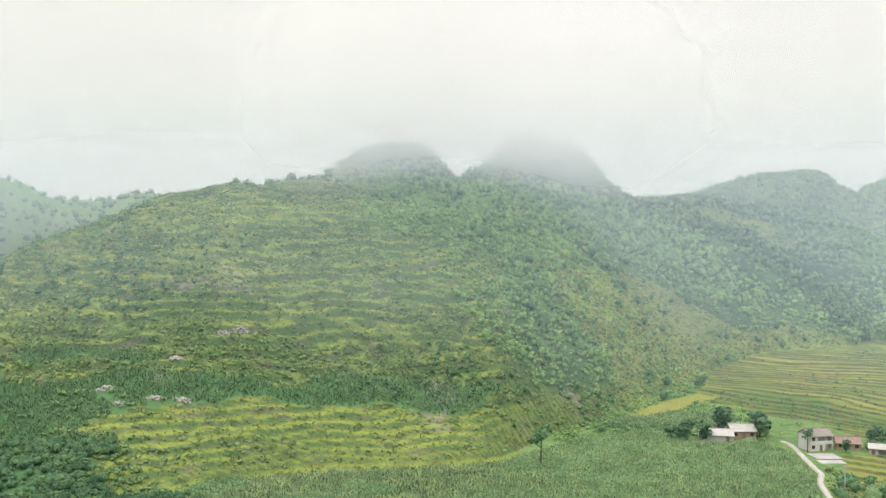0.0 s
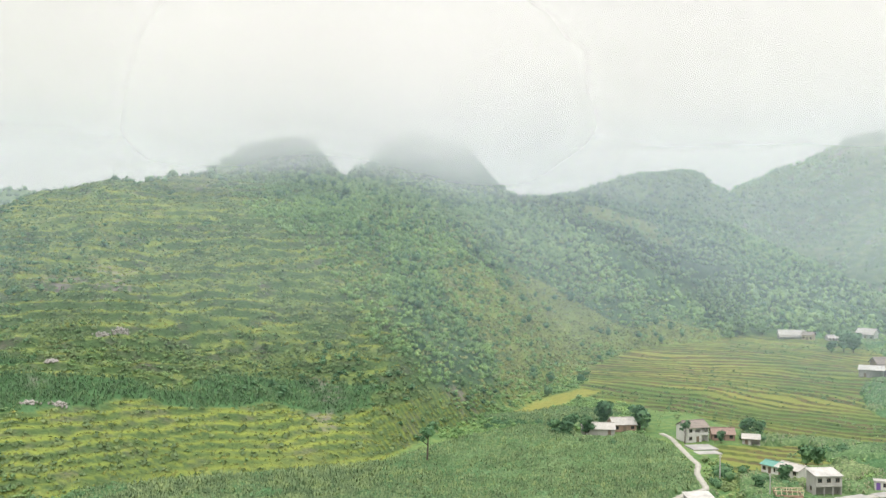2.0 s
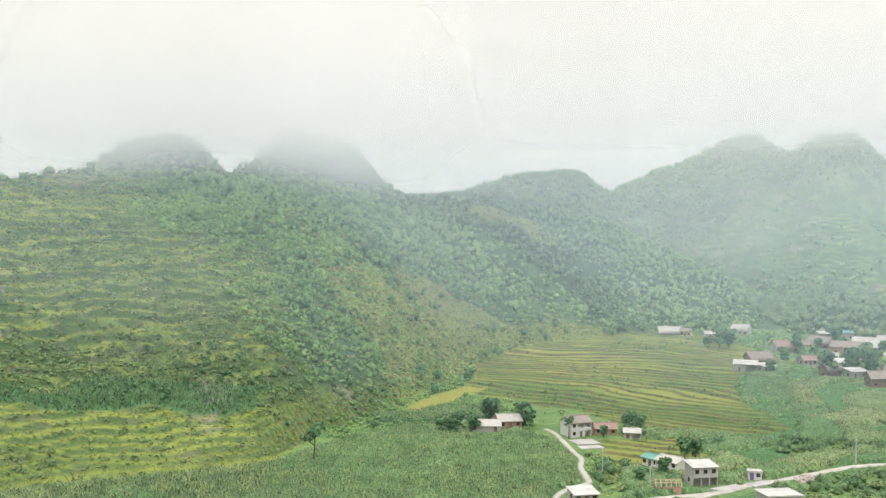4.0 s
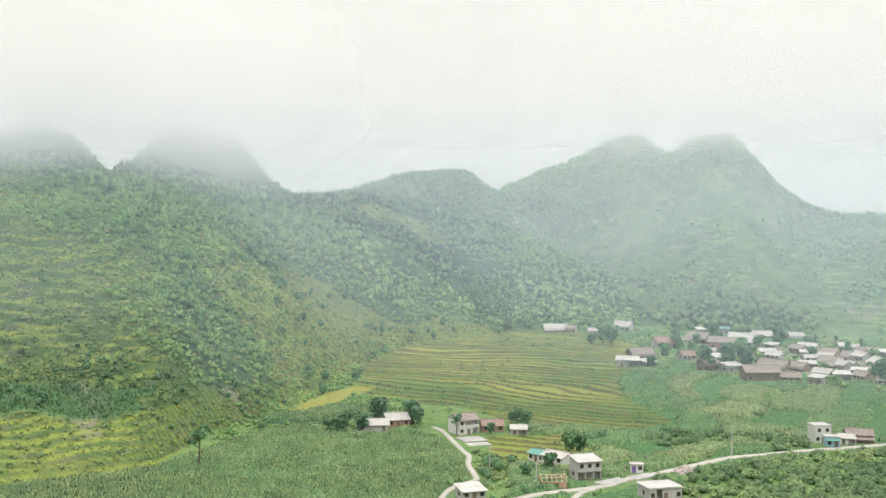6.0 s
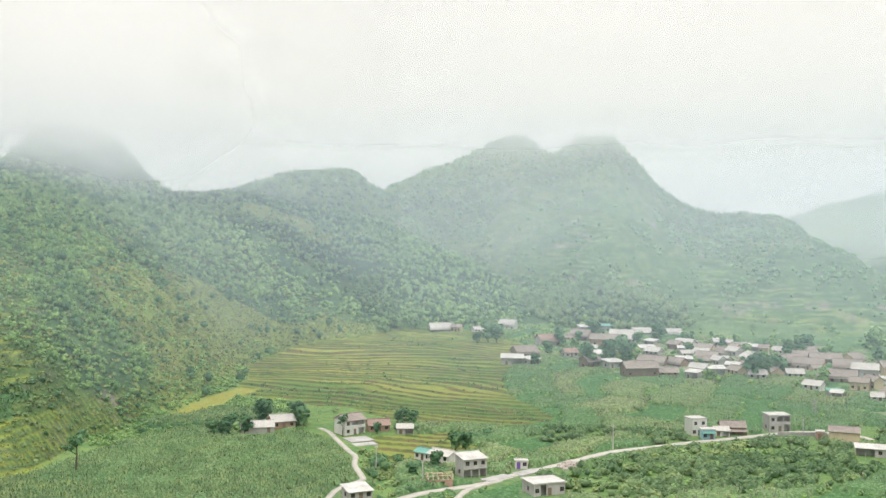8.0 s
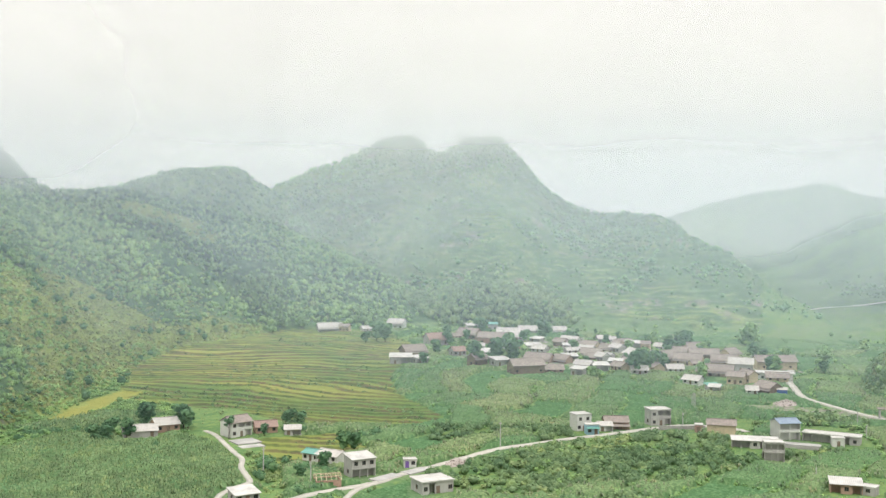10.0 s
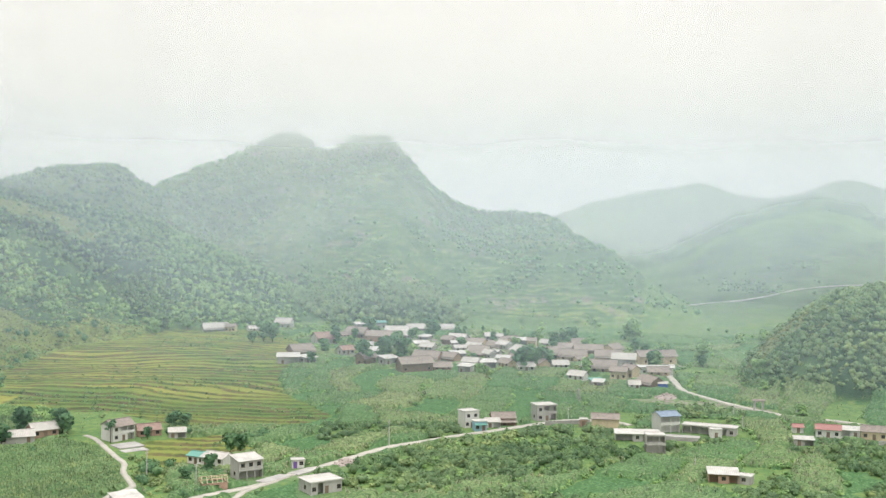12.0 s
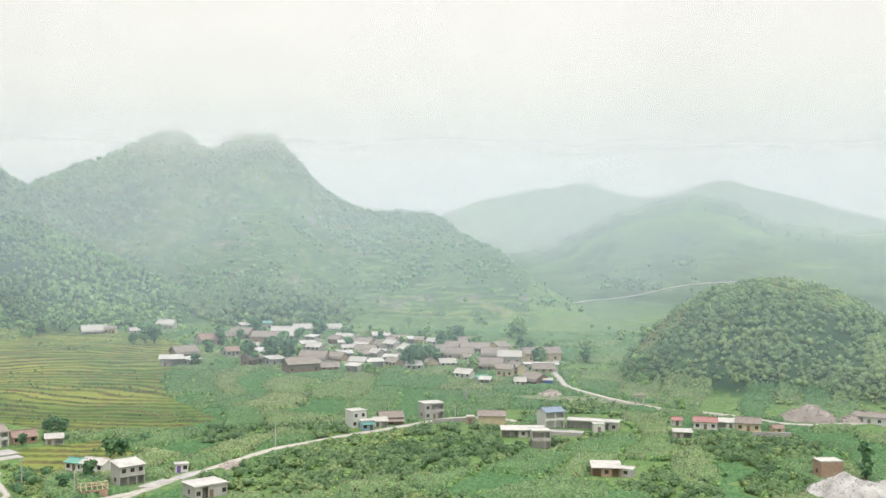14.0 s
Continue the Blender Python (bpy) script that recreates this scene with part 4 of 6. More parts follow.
def house(x, y, w, d, wall_h, turn, roof="gable", wall=None, cover=None, pitch=0.42, front="", left="", label="", storeys=1, eave=0.55, gable_mat=None, porch=0.0, lift=0.0, group="houses of the village", base=None, door=None):
    """A house at (x, y) whose front faces local -y. front and left: openings in order, D door, W window, O open bay, - blank, by storey, split with a slash."""
    wall, cover = wall or M_EARTH, cover or M_TILE
    g = base if base is not None else min(ground_at(x + a, y + b) for a in (-w / 3, w / 3) for b in (-d / 3, d / 3))
    root = tagged(new("house"), label, "house", group)
    root.matrix_basis = pose(x, y, g + lift, 0, 0, turn)
    BUILT.append((x, y, 0.5 * math.hypot(w, d) + 1.2))
    h = wall_h * storeys
    th = 0.22
    jobs = []

    def holes_for(code, length):
        out = []
        for s, row in enumerate((code or "").split("/")):
            if not row:
                continue
            cell = length / len(row)
            for k, c in enumerate(row):
                mid, z = (k + 0.5) * cell, s * wall_h
                if c == "D":
                    out.append((c, mid - min(0.55, cell * 0.36), mid + min(0.55, cell * 0.36), z + 0.01, z + min(2.05, wall_h - 0.3)))
                elif c == "W":
                    out.append((c, mid - min(0.6, cell * 0.34), mid + min(0.6, cell * 0.34), z + 0.85, z + min(2.05, wall_h - 0.3)))
                elif c == "O":
                    out.append((c, mid - cell * 0.45, mid + cell * 0.45, z + (0.01 if s == 0 else 0.75), z + wall_h - 0.35))
        return out
    fr, lf = holes_for(front, w), holes_for(left, d - 2 * th)
    bm = bmesh.new()
    panel(bm, w, h, [q[1:] for q in fr], lambda a, b, c: (a - w / 2, -d / 2 + b, c))
    panel(bm, w, h, [], lambda a, b, c: (a - w / 2, d / 2 - b, c))
    panel(bm, d - 2 * th, h, [q[1:] for q in lf], lambda a, b, c: (-w / 2 + b, a - d / 2 + th, c))
    panel(bm, d - 2 * th, h, [], lambda a, b, c: (w / 2 - b, a - d / 2 + th, c))
    box(bm, -w / 2 - 0.15, w / 2 + 0.15, -d / 2 - 0.15, d / 2 + 0.15, -1.6, -0.004)
    for s in range(1, storeys):
        box(bm, -w / 2 - 0.06, w / 2 + 0.06, -d / 2 - 0.12, -d / 2 - 0.004, s * wall_h - 0.12, s * wall_h + 0.08)
    part("wall", bm, wall, root)
    for code, x0, x1, z0, z1 in fr:
        if code in "DW":
            opening(root, "door" if code == "D" else "window", x0, x1, z0, z1, "front", w, d, door if code == "D" else None)
    for code, x0, x1, z0, z1 in lf:
        if code in "DW":
            opening(root, "door" if code == "D" else "window", x0 + th, x1 + th, z0, z1, "left", w, d)
    if "O" in front:
        bm = bmesh.new()
        box(bm, -w / 2 + th + 0.01, w / 2 - th - 0.01, -d / 2 + min(1.8, d * 0.4), -d / 2 + min(1.8, d * 0.4) + 0.12, 0.0, h - 0.05)
        part("inner_wall", bm, wall, root)
    bm = bmesh.new()
    x0, x1 = -w / 2 - eave * 0.6, w / 2 + eave * 0.6
    if roof == "gable":
        top = h + pitch * d / 2
        sheet(bm, x0, x1, -d / 2 - eave, h - pitch * eave + 0.12, 0, top + 0.12, 0.1)
        sheet(bm, x0, x1, d / 2 + eave, h - pitch * eave + 0.12, 0, top + 0.12, 0.1)
        box(bm, x0 - 0.03, x1 + 0.03, -0.16, 0.16, top + 0.14, top + 0.3)
        for sx in (-w / 2, w / 2 - th):
            gb = bmesh.new()
            a = [gb.verts.new((sx, q, r_)) for q, r_ in ((-d / 2, h), (d / 2, h), (0, top))]
            b = [gb.verts.new((sx + th, q, r_)) for q, r_ in ((-d / 2, h), (d / 2, h), (0, top))]
            gb.faces.new(a)
            gb.faces.new(b[::-1])
            for i in range(3):
                gb.faces.new((a[i], a[(i + 1) % 3], b[(i + 1) % 3], b[i]))
            part("gable", gb, gable_mat or wall, root)
    elif roof == "shed":
        sheet(bm, x0, x1, -d / 2 - eave, h + 0.12, d / 2 + eave, h + 0.12 + pitch * (d + 2 * eave), 0.1)
        for sx in (-w / 2, w / 2 - th):
            gb = bmesh.new()
            zt = h + pitch * d
            a = [gb.verts.new((sx, q, r_)) for q, r_ in ((-d / 2, h), (d / 2, h), (d / 2, zt))]
            b = [gb.verts.new((sx + th, q, r_)) for q, r_ in ((-d / 2, h), (d / 2, h), (d / 2, zt))]
            gb.faces.new(a)
            gb.faces.new(b[::-1])
            for i in range(3):
                gb.faces.new((a[i], a[(i + 1) % 3], b[(i + 1) % 3], b[i]))
            part("gable", gb, gable_mat or wall, root)
    else:
        box(bm, -w / 2 - eave, w / 2 + eave, -d / 2 - eave, d / 2 + eave, h + 0.004, h + 0.24)
        for a0, a1, b0, b1 in ((-w / 2 - eave, w / 2 + eave, -d / 2 - eave, -d / 2 - eave + 0.15), (-w / 2 - eave, w / 2 + eave, d / 2 + eave - 0.15, d / 2 + eave)):
            box(bm, a0, a1, b0, b1, h + 0.244, h + 0.36)
    part("roof", bm, cover, root)
    if porch:
        bm = bmesh.new()
        sheet(bm, x0, x1, -d / 2 - porch, h - 0.95 - 0.25 * porch, -d / 2 - 0.02, h - 0.75, 0.08)
        part("porch_roof", bm, cover, root)
        n = max(2, int(w / 2.8)) + 1
        for k in range(n):
            bm = bmesh.new()
            px = -w / 2 + 0.1 + (w - 0.2) * k / (n - 1)
            box(bm, px - 0.09, px + 0.09, -d / 2 - porch + 0.2, -d / 2 - porch + 0.38, -1.2, h - 1.08 - 0.22 * porch)
            part("post", bm, M_WOOD, root)
    return root


STYLES = {
    # wall, cover, roof form, openings, words
    "brown": (M_EARTH, M_TILE, "gable", "WDW", "rammed-earth house with a brown tiled roof in the village"),
    "timber": (M_WOOD, M_TILE, "gable", "WDDW", "dark timber house with a weathered tiled roof in the village"),
    "brick": (M_BRICK, M_TILE, "gable", "WDW", "bare brick house with a brown tiled gable roof"),
    "red": (M_WALL, M_TILE_RED, "gable", "WDW", "grey house with a reddish tiled roof among village trees"),
    "grey": (M_WALL, M_CEMENT, "gable", "WDW", "grey rendered house under a fibre-cement roof in the village"),
    "white": (M_WHITE, M_CEMENT, "gable", "WDW", "white painted village house with a pale sheet roof"),
    "sheet": (M_WALL, M_SLAB, "shed", "DO", "low grey shed with a bright sheet roof"),
    "flat": (M_WHITE, M_SLAB, "flat", "WDW", "flat-roofed white village house of bare concrete"),
    "yellow": (M_EARTH, M_TILE, "gable", "WDW", "yellow earthen house with a dark tiled roof"),
    "green": (M_WALL, M_GREEN, "shed", "DW", "small shed under a green sheet roof"),
}


def village(rows):
    for k, (x, y, w, d, h, turn, style) in enumerate(rows):
        turn += (6, -30, 22, -42, 12, -18, 34, -8)[k % 8]
        d = min(8.0, d * 1.12)
        wall, cover, form, code, words = STYLES[style]
        house(x, y, w, d, h, turn, form, wall, cover, 0.62 if form == "gable" else 0.16, code if w > 6 else code[:2], "W" if w > 7 else "", words, eave=1.0, gable_mat=M_WHITE if style == "grey" else None, porch=1.7 if w > 9 and form == "gable" and k % 3 != 2 else 0.0)


village([
    (290.4, 641.4, 15.6, 7.5, 2.9, -19, 'grey'),
    (297.8, 632.9, 6.8, 3.7, 3.7, -20, 'brown'),
    (311.8, 630.0, 6.8, 3.7, 2.2, -21, 'white'),
    (339.5, 638.9, 11.1, 6.3, 4.6, -8, 'white'),
    (273.5, 496.4, 12.4, 6.9, 4.6, -14, 'timber'),
    (258.0, 481.1, 10.8, 6.0, 3.7, -13, 'sheet'),
    (266.7, 476.7, 7.7, 4.3, 2.7, -19, 'sheet'),
    (315.4, 543.9, 13.0, 7.3, 4.6, 5, 'red'),
    (345.6, 570.9, 6.7, 3.5, 2.1, -31, 'brown'),
    (353.4, 567.9, 13.3, 6.8, 4.3, -32, 'timber'),
    (389.4, 621.1, 9.1, 4.7, 3.5, -32, 'sheet'),
    (354.0, 541.3, 17.6, 7.5, 4.6, -3, 'brick'),
    (400.9, 615.0, 7.8, 4.1, 4.1, -33, 'green'),
])
village([
    (395.6, 585.9, 15.2, 7.5, 2.0, -44, 'grey'),
    (380.5, 551.7, 8.1, 4.5, 2.8, -45, 'grey'),
    (418.1, 594.8, 14.1, 7.5, 2.0, -50, 'grey'),
    (388.5, 543.9, 7.6, 4.1, 2.2, -31, 'sheet'),
    (363.5, 512.4, 9.2, 4.9, 2.1, -30, 'sheet'),
    (316.3, 483.6, 11.8, 6.7, 3.2, -13, 'sheet'),
    (303.5, 457.4, 9.2, 5.0, 3.1, -29, 'sheet'),
    (292.9, 462.6, 10.7, 4.5, 4.6, 28, 'timber'),
    (301.5, 431.2, 16.8, 7.5, 4.6, -17, 'timber'),
    (332.1, 462.7, 14.3, 7.5, 2.0, -26, 'brick'),
    (440.8, 591.6, 9.8, 5.4, 2.5, -47, 'white'),
    (388.9, 519.2, 8.8, 4.5, 3.6, -37, 'timber'),
    (399.6, 524.1, 11.2, 6.1, 3.4, -77, 'white'),
])
village([
    (377.9, 475.5, 11.5, 6.5, 2.0, -58, 'brown'),
    (365.6, 451.1, 7.9, 4.6, 3.4, -64, 'grey'),
    (353.6, 464.2, 8.0, 4.4, 2.0, -47, 'sheet'),
    (341.5, 454.5, 9.9, 5.1, 2.4, -37, 'brick'),
    (334.8, 427.4, 8.6, 4.7, 3.8, -78, 'grey'),
    (321.9, 415.5, 6.6, 3.7, 3.3, -48, 'sheet'),
    (339.9, 421.1, 7.9, 4.6, 3.5, -59, 'sheet'),
    (396.8, 500.4, 8.8, 5.0, 3.7, -58, 'yellow'),
    (431.3, 531.1, 8.3, 4.6, 3.2, -29, 'grey'),
    (371.9, 452.6, 5.1, 3.5, 3.2, -59, 'grey'),
    (358.5, 431.2, 6.7, 3.9, 3.5, -70, 'sheet'),
    (397.0, 462.0, 14.3, 7.5, 2.4, -71, 'grey'),
    (429.7, 500.5, 9.1, 5.0, 3.0, -51, 'sheet'),
])
village([
    (435.0, 529.1, 7.2, 4.0, 2.7, -49, 'white'),
    (404.6, 484.9, 8.7, 5.0, 3.3, -60, 'grey'),
    (371.7, 436.2, 6.3, 3.5, 3.1, -50, 'brown'),
    (430.4, 489.8, 5.4, 3.5, 3.8, -11, 'brown'),
    (401.2, 436.9, 12.6, 7.1, 4.3, -8, 'yellow'),
    (445.7, 491.8, 9.4, 4.8, 2.0, -42, 'white'),
    (404.5, 425.8, 14.8, 7.5, 3.5, -89, 'yellow'),
    (463.1, 482.2, 12.3, 7.0, 2.1, -14, 'yellow'),
    (435.6, 446.4, 16.4, 7.5, 2.5, -44, 'timber'),
    (422.9, 417.9, 14.1, 7.5, 2.6, -10, 'yellow'),
    (447.0, 437.6, 10.7, 6.0, 3.5, -11, 'yellow'),
    (409.1, 392.4, 12.0, 6.6, 4.5, -6, 'grey'),
    (381.1, 379.7, 13.2, 7.4, 3.2, -60, 'brown'),
])
village([
    (370.4, 358.1, 7.8, 4.5, 4.2, -66, 'yellow'),
    (377.4, 357.4, 7.9, 4.5, 4.6, -67, 'brown'),
    (430.5, 389.7, 21.0, 7.5, 4.6, -48, 'brown'),
    (364.8, 333.4, 11.0, 6.0, 3.3, -58, 'timber'),
    (398.3, 360.4, 16.6, 7.5, 3.5, -58, 'flat'),
    (353.1, 368.5, 8.3, 4.6, 2.7, -54, 'white'),
    (350.3, 352.8, 6.1, 3.5, 2.0, -45, 'green'),
    (348.6, 350.2, 4.6, 3.5, 2.0, -45, 'sheet'),
    (357.5, 336.3, 4.8, 3.5, 2.2, -47, 'white'),
    (353.5, 421.9, 8.4, 4.8, 2.7, -60, 'brown'),
    (354.1, 407.5, 8.0, 4.6, 2.7, -56, 'grey'),
    (373.0, 415.6, 8.5, 4.9, 2.1, -72, 'brown'),
    (364.7, 455.2, 8.4, 4.8, 2.4, -54, 'timber'),
])
village([
    (393.0, 511.2, 9.2, 5.1, 2.7, -48, 'brown'),
    (357.5, 497.1, 9.0, 4.8, 2.6, -41, 'grey'),
    (316.2, 428.1, 9.0, 5.0, 2.2, -46, 'brick'),
    (354.7, 529.4, 9.4, 5.2, 2.6, -24, 'brown'),
    (301.3, 496.2, 7.9, 4.6, 3.1, -11, 'red'),
    (401.9, 448.8, 8.2, 4.6, 3.3, -52, 'sheet'),
    (372.1, 401.7, 8.0, 4.6, 2.7, -63, 'grey'),
    (376.2, 383.8, 7.7, 4.4, 2.8, -59, 'timber'),
    (396.2, 356.9, 10.2, 5.3, 2.4, -48, 'yellow'),
    (403.6, 492.4, 10.1, 5.6, 2.1, -49, 'brown'),
    (433.5, 514.2, 9.9, 5.1, 2.2, -40, 'timber'),
    (389.3, 494.5, 9.3, 5.1, 2.0, -28, 'grey'),
    (384.7, 440.8, 8.9, 5.1, 2.2, -61, 'yellow'),
])
village([
    (435.5, 468.1, 10.9, 5.6, 2.0, -43, 'timber'),
])
# houses by the footpath
house(103.6, 366.0, 8.4, 7.0, 2.7, 2, "gable", M_BRICK, M_CEMENT, 0.5, "WDW", "W", "brown brick farmhouse with a pale sheet roof among trees", group="farmhouses by the footpath")
house(93.6, 361.0, 11.2, 7.4, 2.3, -10, "gable", M_WALL, M_CEMENT, 0.4, "W-D", "", "low grey farm shed with a pale sheet roof beside trees", group="farmhouses by the footpath")
house(122.8, 347.3, 8.4, 6.6, 2.6, 14, "gable", M_WHITE, M_TILE, 0.5, "WDO/WOO", "", "two-storey whitewashed house with a brown tiled roof", 2, group="farmhouses by the footpath", gable_mat=M_WALL)
house(134.0, 349.2, 7.6, 6.0, 2.5, -12, "gable", M_BRICK, M_TILE_RED, 0.5, "WDW", "", "brick house with a reddish tiled roof beside the yard", group="farmhouses by the footpath")
house(140.6, 340.4, 5.6, 3.6, 1.9, -22, "shed", M_WALL, M_CEMENT, 0.2, "DO", "", "small grey lean-to with a sheet roof", group="farmhouses by the footpath")
house(94.5, 261.2, 6.6, 5.4, 2.3, 2, "shed", M_WALL, M_SLAB, 0.14, "WDW", "W", "grey shack with a patched sheet roof by the path", group="houses along the road")
# houses along the road
house(131.0, 299.5, 6.0, 4.4, 2.6, -62, "gable", M_WHITE, M_GREEN, 0.36, "WDW", "", "whitewashed house with a green sheet roof by the road", group="houses along the road")
house(134.6, 294.6, 8.0, 6.0, 2.4, -62, "gable", M_WHITE, M_CEMENT, 0.36, "D-W", "W", "small white house with a pale gable roof", group="houses along the road")
house(133.6, 273.4, 7.4, 5.6, 2.6, 0, "shed", M_WALL, M_SLAB, 0.14, "OOO/WWW", "W", "two-storey grey concrete house with a white sheet roof", 2, eave=0.5, group="houses along the road")
house(151.5, 276.2, 3.6, 2.6, 2.3, -22, "flat", M_WHITE, M_SLAB, 0.1, "DW", "", "tiny white kiosk with a violet door beside the road", eave=0.25, group="houses along the road", door=M_PURPLE)
house(143.0, 248.1, 9.2, 7.4, 3.2, -3, "flat", M_WALL, M_SLAB, 0.1, "WOD-W", "W", "unfinished flat-roofed concrete house beside the road", eave=0.35, group="houses along the road")
house(232.4, 298.3, 5.8, 5.2, 2.9, -8, "flat", M_WHITE, M_SLAB, 0.1, "WDW/WW", "", "white two-storey cube house with brick sides", 2, eave=0.2, group="houses along the road")
blue_house = house(231.6, 291.0, 4.4, 3.6, 3.4, -24, "flat", M_BLUE, M_SLAB, 0.1, "WD", "", "small pale blue painted house on the roadside", eave=0.2, group="houses along the road")
bm = bmesh.new()
sheet(bm, -2.2, 2.2, -3.1, 2.35, -1.83, 2.75, 0.06)
part("awning", bm, M_GREEN, blue_house, "faded green sheet awning")
house(247.2, 297.0, 8.6, 6.0, 2.8, -30, "gable", M_BRICK, M_TILE, 0.5, "WDW", "W", "brick house with a brown tiled roof and porch", porch=1.8, group="houses along the road")
house(240.0, 293.9, 5.0, 3.4, 2.0, -30, "shed", M_WHITE, M_CEMENT, 0.2, "DO", "", "white lean-to beside the tiled house", group="houses along the road")
house(267.2, 297.0, 7.8, 6.2, 2.9, -19, "flat", M_WALL, M_SLAB, 0.1, "WDO/WOO", "W", "grey concrete two-storey house with open balcony", 2, eave=0.25, group="houses along the road")
house(274.6, 272.2, 9.8, 6.0, 3.4, -45, "gable", M_EARTH, M_TILE, 0.45, "", "", "yellow earthen house with a brown tiled roof", group="houses along the road")
house(268.0, 276.6, 2.8, 3.4, 2.6, -44, "flat", M_BRICK, M_SLAB, 0.1, "D", "", "small brick annex beside the yellow house", eave=0.15, group="houses along the road")
house(287.0, 254.6, 7.6, 6.8, 3.0, -20, "gable", M_WHITE, M_TIN, 0.32, "OO/OO", "", "tall white house with a blue-grey tin roof", 2, group="houses along the road")
house(266.1, 248.8, 14.6, 4.6, 2.6, -42, "shed", M_WALL, M_SLAB, 0.12, "OOWOO", "", "long open-fronted workshop with a pale sheet roof", group="houses along the road")
house(256.7, 232.2, 6.0, 4.6, 2.9, -38, "flat", M_WALL, M_SLAB, 0.1, "OOO/OOO", "O", "bare concrete frame of an unfinished two-storey house", 2, eave=0.1, group="houses along the road")
house(296.8, 243.0, 18.4, 5.6, 2.9, -59, "flat", M_WALL, M_SLAB, 0.1, "OOOOOW", "", "long concrete building with an open colonnade front", eave=0.35, group="houses along the road")
house(292.4, 237.0, 3.8, 3.4, 2.9, -41, "flat", M_WHITE, M_SLAB, 0.1, "D", "", "white concrete block house before the colonnade", eave=0.2, group="houses along the road")
house(241.6, 193.0, 8.2, 5.2, 2.6, -46, "shed", M_BRICK, M_SLAB, 0.14, "OWO", "", "brick house with a whitish sheet roof amid scrub", group="houses along the road")
house(245.4, 188.2, 3.8, 4.0, 2.2, -67, "flat", M_WALL, M_SLAB, 0.1, "W", "", "grey concrete annex beside the brick house", eave=0.1, group="houses along the road")
house(324.6, 226.9, 3.6, 3.6, 2.2, -45, "gable", M_WHITE, M_RED, 0.4, "D", "", "small shed with a faded red roof", group="houses along the road")
house(306.2, 211.6, 6.2, 4.6, 2.2, -50, "shed", M_WALL, M_SLAB, 0.06, "DO", "", "grey shed with a flat white sheet roof", group="houses along the road")
house(326.6, 215.9, 8.2, 5.6, 2.9, -57, "gable", M_WHITE, M_RED, 0.4, "WDW", "", "white house with a faded red sheet roof", group="houses along the road")
house(331.6, 210.4, 6.0, 4.6, 2.6, -58, "shed", M_WHITE, M_SLAB, 0.12, "OD", "", "white sheet-roofed shed between two houses", group="houses along the road")
house(334.9, 203.6, 8.4, 5.8, 3.0, -59, "gable", M_EARTH, M_TILE, 0.5, "WDW", "", "yellow house with a dark tiled roof", group="houses along the road", gable_mat=M_WOOD)
house(339.5, 195.1, 4.0, 3.4, 2.0, -30, "gable", M_EARTH, M_TILE_RED, 0.45, "D", "", "little yellow hut with a red roof", group="houses along the road")
house(384.4, 179.0, 18.0, 5.8, 3.0, -68, "gable", M_WHITE, M_TILE, 0.4, "ODWDW", "", "long white house with a brown tiled roof", group="houses along the road")
house(290.2, 150.3, 6.6, 5.4, 4.4, -36, "flat", M_BRICK, M_SLAB, 0.1, "", "W", "unfinished brick house beside the gravel heap", eave=0.1, group="houses along the road")
house(365.6, 326.4, 4.2, 3.4, 2.3, -46, "shed", M_BLUE_TARP, M_CEMENT, 0.14, "", "", "small stall hung with blue tarpaulin at the village edge", group="houses of the village")
# outbuildings in the close-built part of the village
for k, (ox, oy, ow, od, style) in enumerate((
        (352, 470, 6.5, 4.6, "brown"), (366, 452, 5.5, 4.2, "grey"), (381, 436, 6.0, 4.4, "yellow"), (372, 487, 7.0, 5.0, "grey"), (390, 470, 6.4, 4.6, "brown"), (404, 452, 6.0, 4.4, "white"),
        (362, 512, 6.8, 5.0, "brown"), (384, 506, 6.0, 4.6, "sheet"), (410, 488, 7.0, 5.0, "brown"), (398, 528, 7.0, 5.0, "grey"), (424, 508, 6.6, 4.8, "yellow"), (340, 492, 6.0, 4.4, "red"),
        (328, 516, 6.4, 4.6, "grey"), (396, 412, 6.0, 4.4, "brown"), (408, 398, 5.6, 4.2, "yellow"), (420, 428, 6.4, 4.6, "grey"))):
    if all((ox - bx) ** 2 + (oy - by) ** 2 > (br + 2.2) ** 2 for bx, by, br in BUILT):
        wall, cover, form, code, words = STYLES[style]
        house(ox, oy, ow, od, 2.5, -38 + 23 * (k % 5 - 2), form, wall, cover, 0.55 if form == "gable" else 0.16, code[:2], "", "small village outbuilding with a low roof", eave=0.6)


# ---- trees that stand alone or by the houses ----
plant("airy", 118.4, 342.0, 7.5, "thin young tree beside the white farmhouse", True, 0)
plant("airy", 29.6, 313.9, 12.5, "slender lone tree with a loose crown beside the maize", True, 0)
for tx, ty, th in ((110.6, 362.5, 7.5), (88.5, 357.9, 6.5), (79.9, 352.5, 6.0), (77.2, 356.4, 5.5), (98.7, 372.8, 9.0), (110.5, 367, 8.5), (84, 362, 6.5),
                   (144.6, 353.9, 6.0), (147.5, 350.7, 5.5), (130.6, 341.4, 4.0), (143.5, 305.5, 6.5), (147.5, 306.0, 6.0), (127.2, 284.0, 5.5), (116, 275, 4.5)):
    plant("round", tx, ty, th, "leafy dark green tree beside the farmhouses")
